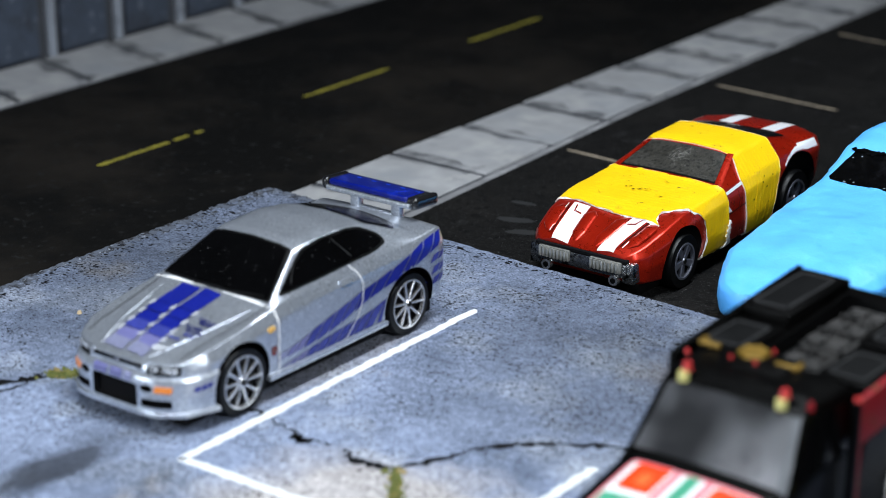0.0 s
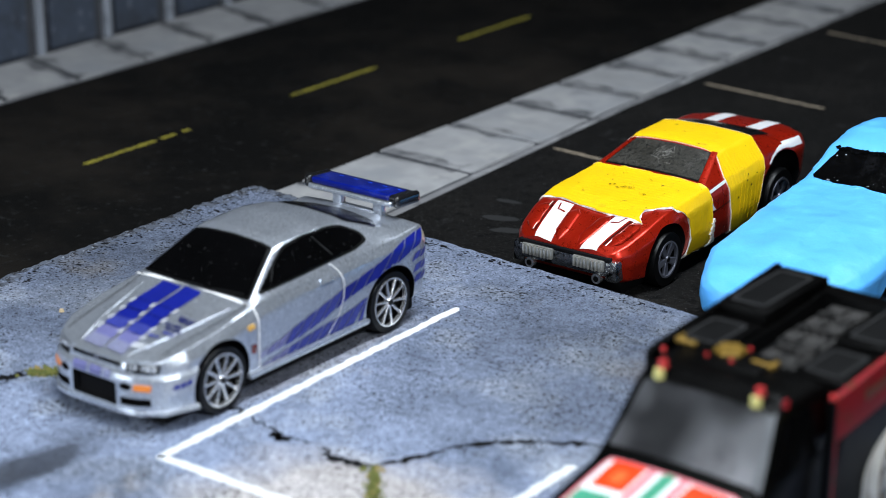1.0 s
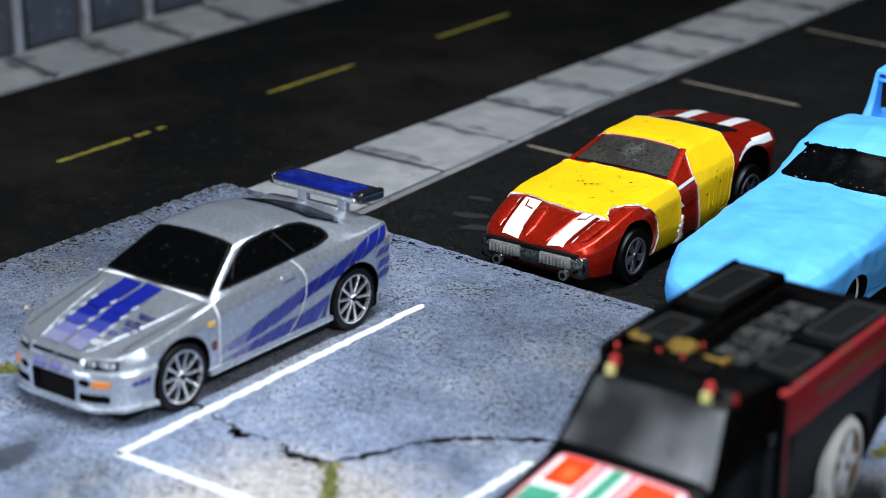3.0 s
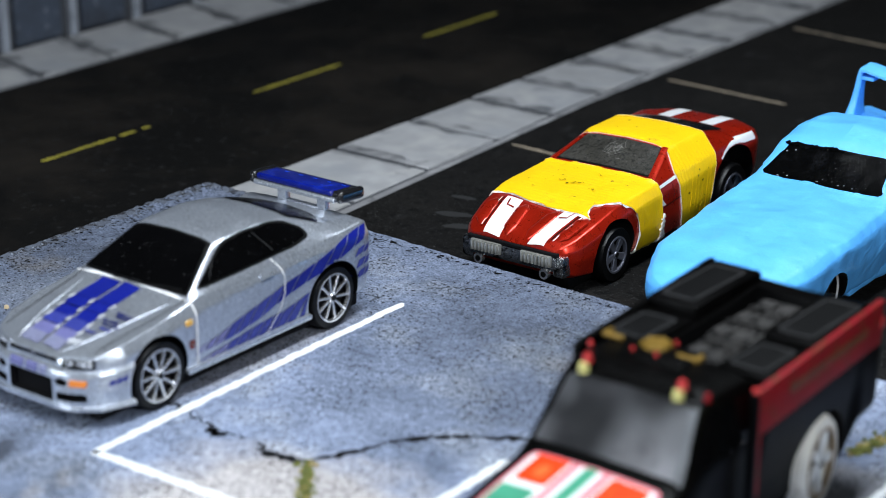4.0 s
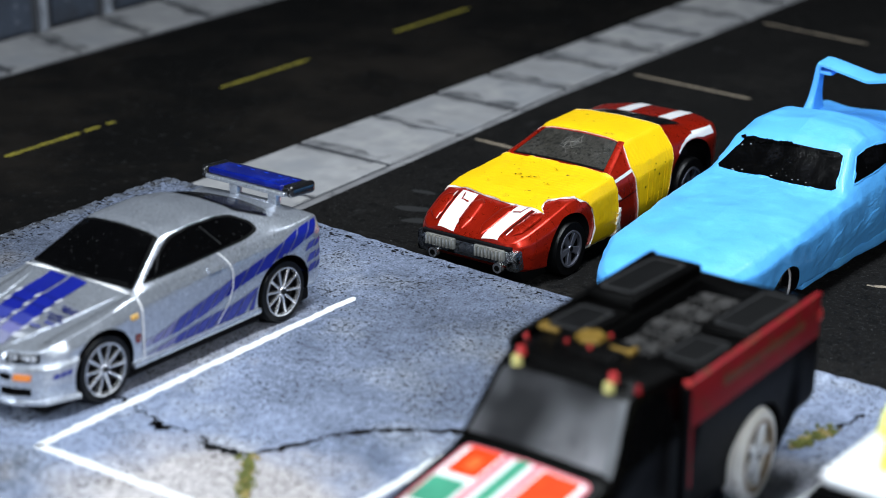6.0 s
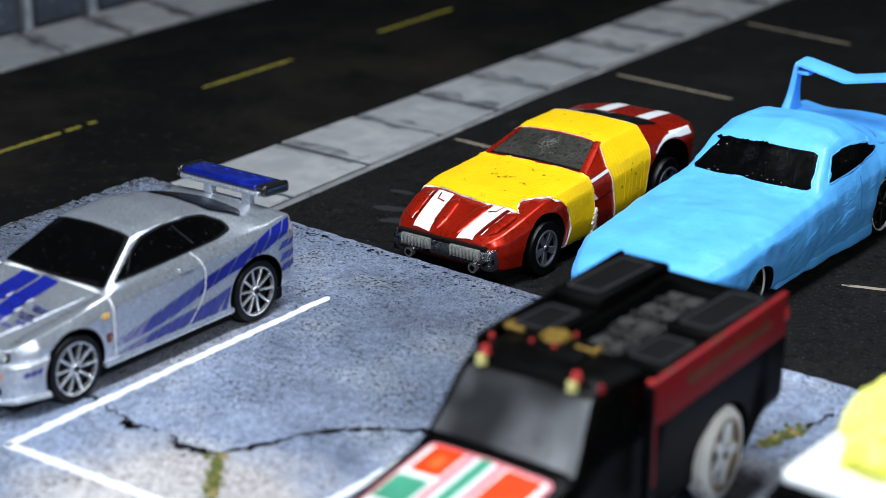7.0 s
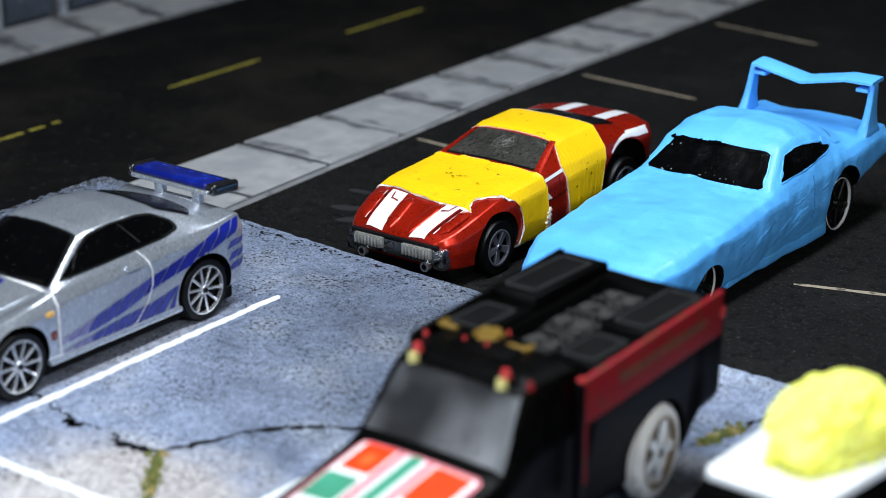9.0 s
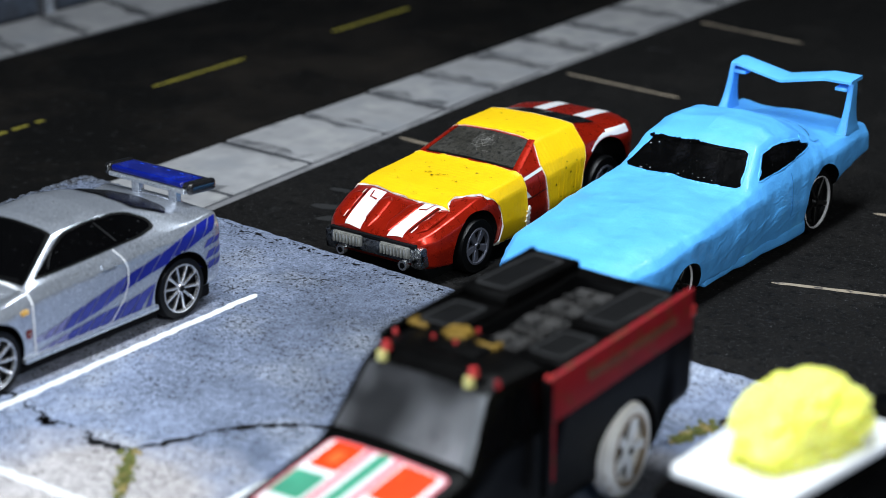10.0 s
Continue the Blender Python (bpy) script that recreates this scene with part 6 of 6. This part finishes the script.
    part("windscreen", decal(tree, rounded([(-1.14, -2.22), (1.12, -2.22), (0.95, -1.62), (-0.95, -1.62)], 0.06), "top"), M["van_glass"], car, "dark windscreen with painted grey reflections")
    part("screen_header", decal(tree, [(-0.95, -1.61), (1.0, -1.62), (1.0, -1.54), (-0.95, -1.55)], "top", 0.03, 0.02), M["van_black"], car)
    part("roof_lip", box(-0.92, 0.92, -1.52, -1.44, 2.62, 2.72, 0.03), M["van_black"], car)
    # moulded rescue gear lying in the bed
    rng = random.Random(5)
    for gx0, gx1, gy0, gy1, rows in ((-0.36, 0.34, 0.86, 2.42, 5), (-0.26, 0.36, -0.04, 0.70, 2)):
        gear = part("machinery", box(gx0, gx1, gy0, gy1, 2.25, 2.46, 0.03), M["van_grey"], car, "grey moulded rescue gear")
        for i in range(rows):
            y = gy0 + (gy1 - gy0) * (i + 0.5) / rows
            if i % 2 == 0:
                part("gear_box", box(gx0 + 0.06, (gx0 + gx1) / 2 - 0.03, y - 0.11, y + 0.11, 2.44, 2.52, 0.025), M["van_grey"], gear)
                part("gear_box", box((gx0 + gx1) / 2 + 0.03, gx1 - 0.06, y - 0.11, y + 0.11, 2.44, 2.50, 0.025), M["van_grey"], gear)
            else:
                for k in range(4):
                    x = gx0 + 0.12 + (gx1 - gx0 - 0.24) * k / 3
                    part("gear_knob", drum(0.075, 0.06, 0.10, pose(x, y + rng.uniform(-0.05, 0.05), 2.49), 16), M["van_grey"], gear)
                    part("knob_hole", drum(0.035, 0.035, 0.01, pose(x, y, 2.546), 12), M["black_trim"], gear)
            part("pipe", drum(0.03, 0.03, gx1 - gx0 - 0.1, pose((gx0 + gx1) / 2, y + 0.15, 2.475, 0, 90, 0), 12), M["van_grey"], gear)
    # gold and red roof details
    part("roof_hatch", box(-0.62, 0.36, -1.00, -0.36, 2.66, 2.75, 0.04), M["van_black"], car)
    part("roof_badge", drum(0.24, 0.20, 0.06, pose(-0.30, -0.52, 2.77), 6), M["gold"], car, "worn gold roof badge")
    for x, y, side in ((0.26, -0.62, 1), (-0.96, -0.56, -1)):
        part("gold_mark", box(x - 0.17, x + 0.17, y - 0.04, y + 0.02, 2.70, 2.77, 0.02), M["gold"], car)
        part("gold_mark", box(x + side * 0.13 - 0.035, x + side * 0.13 + 0.035, y - 0.02, y + 0.17, 2.70, 2.77, 0.02), M["gold"], car)
    for x, y in ((-0.46, -0.86), (-0.10, -0.84), (-0.10, -0.34)):
        part("red_dot", drum(0.032, 0.026, 0.05, pose(x, y, 2.77), 12), M["beacon_red"], car)
    # bonnet print
    sheet = part("bonnet_print", decal(tree, rounded([(-0.98, -4.0), (1.04, -4.0), (1.04, -2.38), (-0.98, -2.38)], 0.12), "top", 0.008), M["print_pink"], car)
    for x0, x1, y0, y1, mat in ((-0.92, 0.98, -3.95, -2.44, "white_print"), (-0.10, 0.10, -3.95, -2.42, "print_green"), (-0.84, -0.34, -3.04, -2.42, "print_red"), (0.34, 0.92, -3.25, -2.46, "print_red"), (-0.90, -0.36, -3.75, -3.16, "print_green"), (0.34, 0.96, -3.95, -3.40, "print_green"), (-0.30, -0.18, -3.95, -2.42, "print_pink"), (0.18, 0.30, -3.95, -2.42, "print_pink"), (-0.66, -0.48, -2.90, -2.62, "print_orange")):
        part("print_patch", decal(tree, rounded([(x0, y0), (x1, y0), (x1, y1), (x0, y1)], 0.05), "top", 0.014 if mat == "white_print" else 0.026 if mat == "print_orange" else 0.02), M[mat], sheet)
    return car


pickup()


# ---- toy van with a white roof, and a lump of yellow clay on it ----
def white_car():
    car = thing("toy_van", 12.95, 4.0, 0, -4.0, "black toy van with glossy white roof", "toy van", "toy cars on the diorama")
    low = [(1.0, 0.36), (1.12, 0.5), (1.16, 0.9), (1.14, 1.4)]
    S = [
        (-4.0, [(0.85, 0.45), (0.95, 0.55), (1.0, 0.75), (1.0, 0.9), (0.9, 1.05), (0.6, 1.1), (0.3, 1.12), (0, 1.12)]),
        (-3.7, [(0.98, 0.38), (1.1, 0.5), (1.15, 0.8), (1.14, 1.1), (1.05, 1.28), (0.7, 1.34), (0.35, 1.36), (0, 1.36)]),
        (-2.9, low + [(1.08, 1.55), (1.0, 1.6), (0.5, 1.64), (0, 1.65)]),
        (-2.4, low + [(1.08, 1.6), (0.92, 2.2), (0.6, 2.26), (0, 2.28)]),
        (1.0, low + [(1.08, 1.6), (0.92, 2.2), (0.6, 2.26), (0, 2.28)]),
        (2.2, low + [(1.08, 1.55), (1.0, 1.7), (0.5, 1.74), (0, 1.75)]),
        (3.2, [(0.9, 0.5), (1.0, 0.6), (1.05, 0.9), (1.04, 1.3), (0.98, 1.42), (0.8, 1.5), (0.4, 1.52), (0, 1.52)]),
    ]
    cut = [drum(0.66, 0.66, 0.9, pose(s * 1.2, y, 0.58, 0, 90, 0), 40) for s in (1, -1) for y in (-2.5, 1.9)]
    me = carved(loft(S, 80, 1, corner=0.15), cut, M["van_black"], M["black_trim"])
    tree = skin(me)
    link("body", me, None, car, "black die-cast body")
    for s in (1, -1):
        for y in (-2.5, 1.9):
            wheel(car, s * 1.02, y, 0.56, 0.56, 0.36, M["chrome"], M["tyre"], 5, s)
        part("side_window", decal(tree, rounded([(-2.2, 1.66), (0.9, 1.66), (0.7, 2.15), (-1.9, 2.15)], 0.08), "side", side=s), M["black_glass"], car)
    part("windscreen", decal(tree, rounded([(-0.95, -2.85), (0.95, -2.85), (0.85, -2.44), (-0.85, -2.44)], 0.05), "top"), M["black_glass"], car)
    bm = box(-0.95, 0.92, -2.42, 0.42, 2.27, 2.44, 0.075, 4)
    for v in bm.verts:
        # rounded front corners
        if v.co.y < -2.0 and abs(v.co.x) > 0.6:
            v.co.x *= 1 - 0.22 * (-2.0 - v.co.y) / 0.46
    part("roof", bm, M["white_paint"], car, "glossy white roof")
    return car


white_car()


def yellow_lump():
    bm = bmesh.new()
    bmesh.ops.create_icosphere(bm, subdivisions=6, radius=1.0)
    for v in bm.verts:
        p = v.co.copy()
        n = noise.noise(p * 1.5 + Vector((3, 1, 0))) * 0.30 + abs(noise.noise(p * 2.6 + Vector((7, 0, 2)))) * 0.10 + noise.noise(p * 5) * 0.10 + abs(noise.noise(p * 8 + Vector((0, 4, 1)))) * 0.08 + noise.noise(p * 11) * 0.06 + noise.noise(p * 24) * 0.03
        # a fold sagging round the lump, and a squarer shoulder
        fold = math.exp(-((p.z - 0.02 - 0.22 * p.y + 0.10 * noise.noise(p * 2 + Vector((0, 5, 0)))) / 0.09) ** 2)
        n += 0.10 * max(0.0, p.y) - 0.15 * fold + (0.06 if p.z < -0.05 + 0.22 * p.y else 0.0)
        v.co = p * (0.95 + n)
        v.co = Vector((v.co.x * 0.66, v.co.y * 0.99, max(v.co.z, -0.40) * 0.57 + 0.22))
    ob = part("clay_lump", bm, M["yellow_foam"], angle=60)
    ob.matrix_basis = pose(12.96 * CM, 3.10 * CM, 2.445 * CM, 0, 0, -8)
    return tagged(ob, "rough lump of bright yellow clay on a white roof", "clay")


yellow_lump()
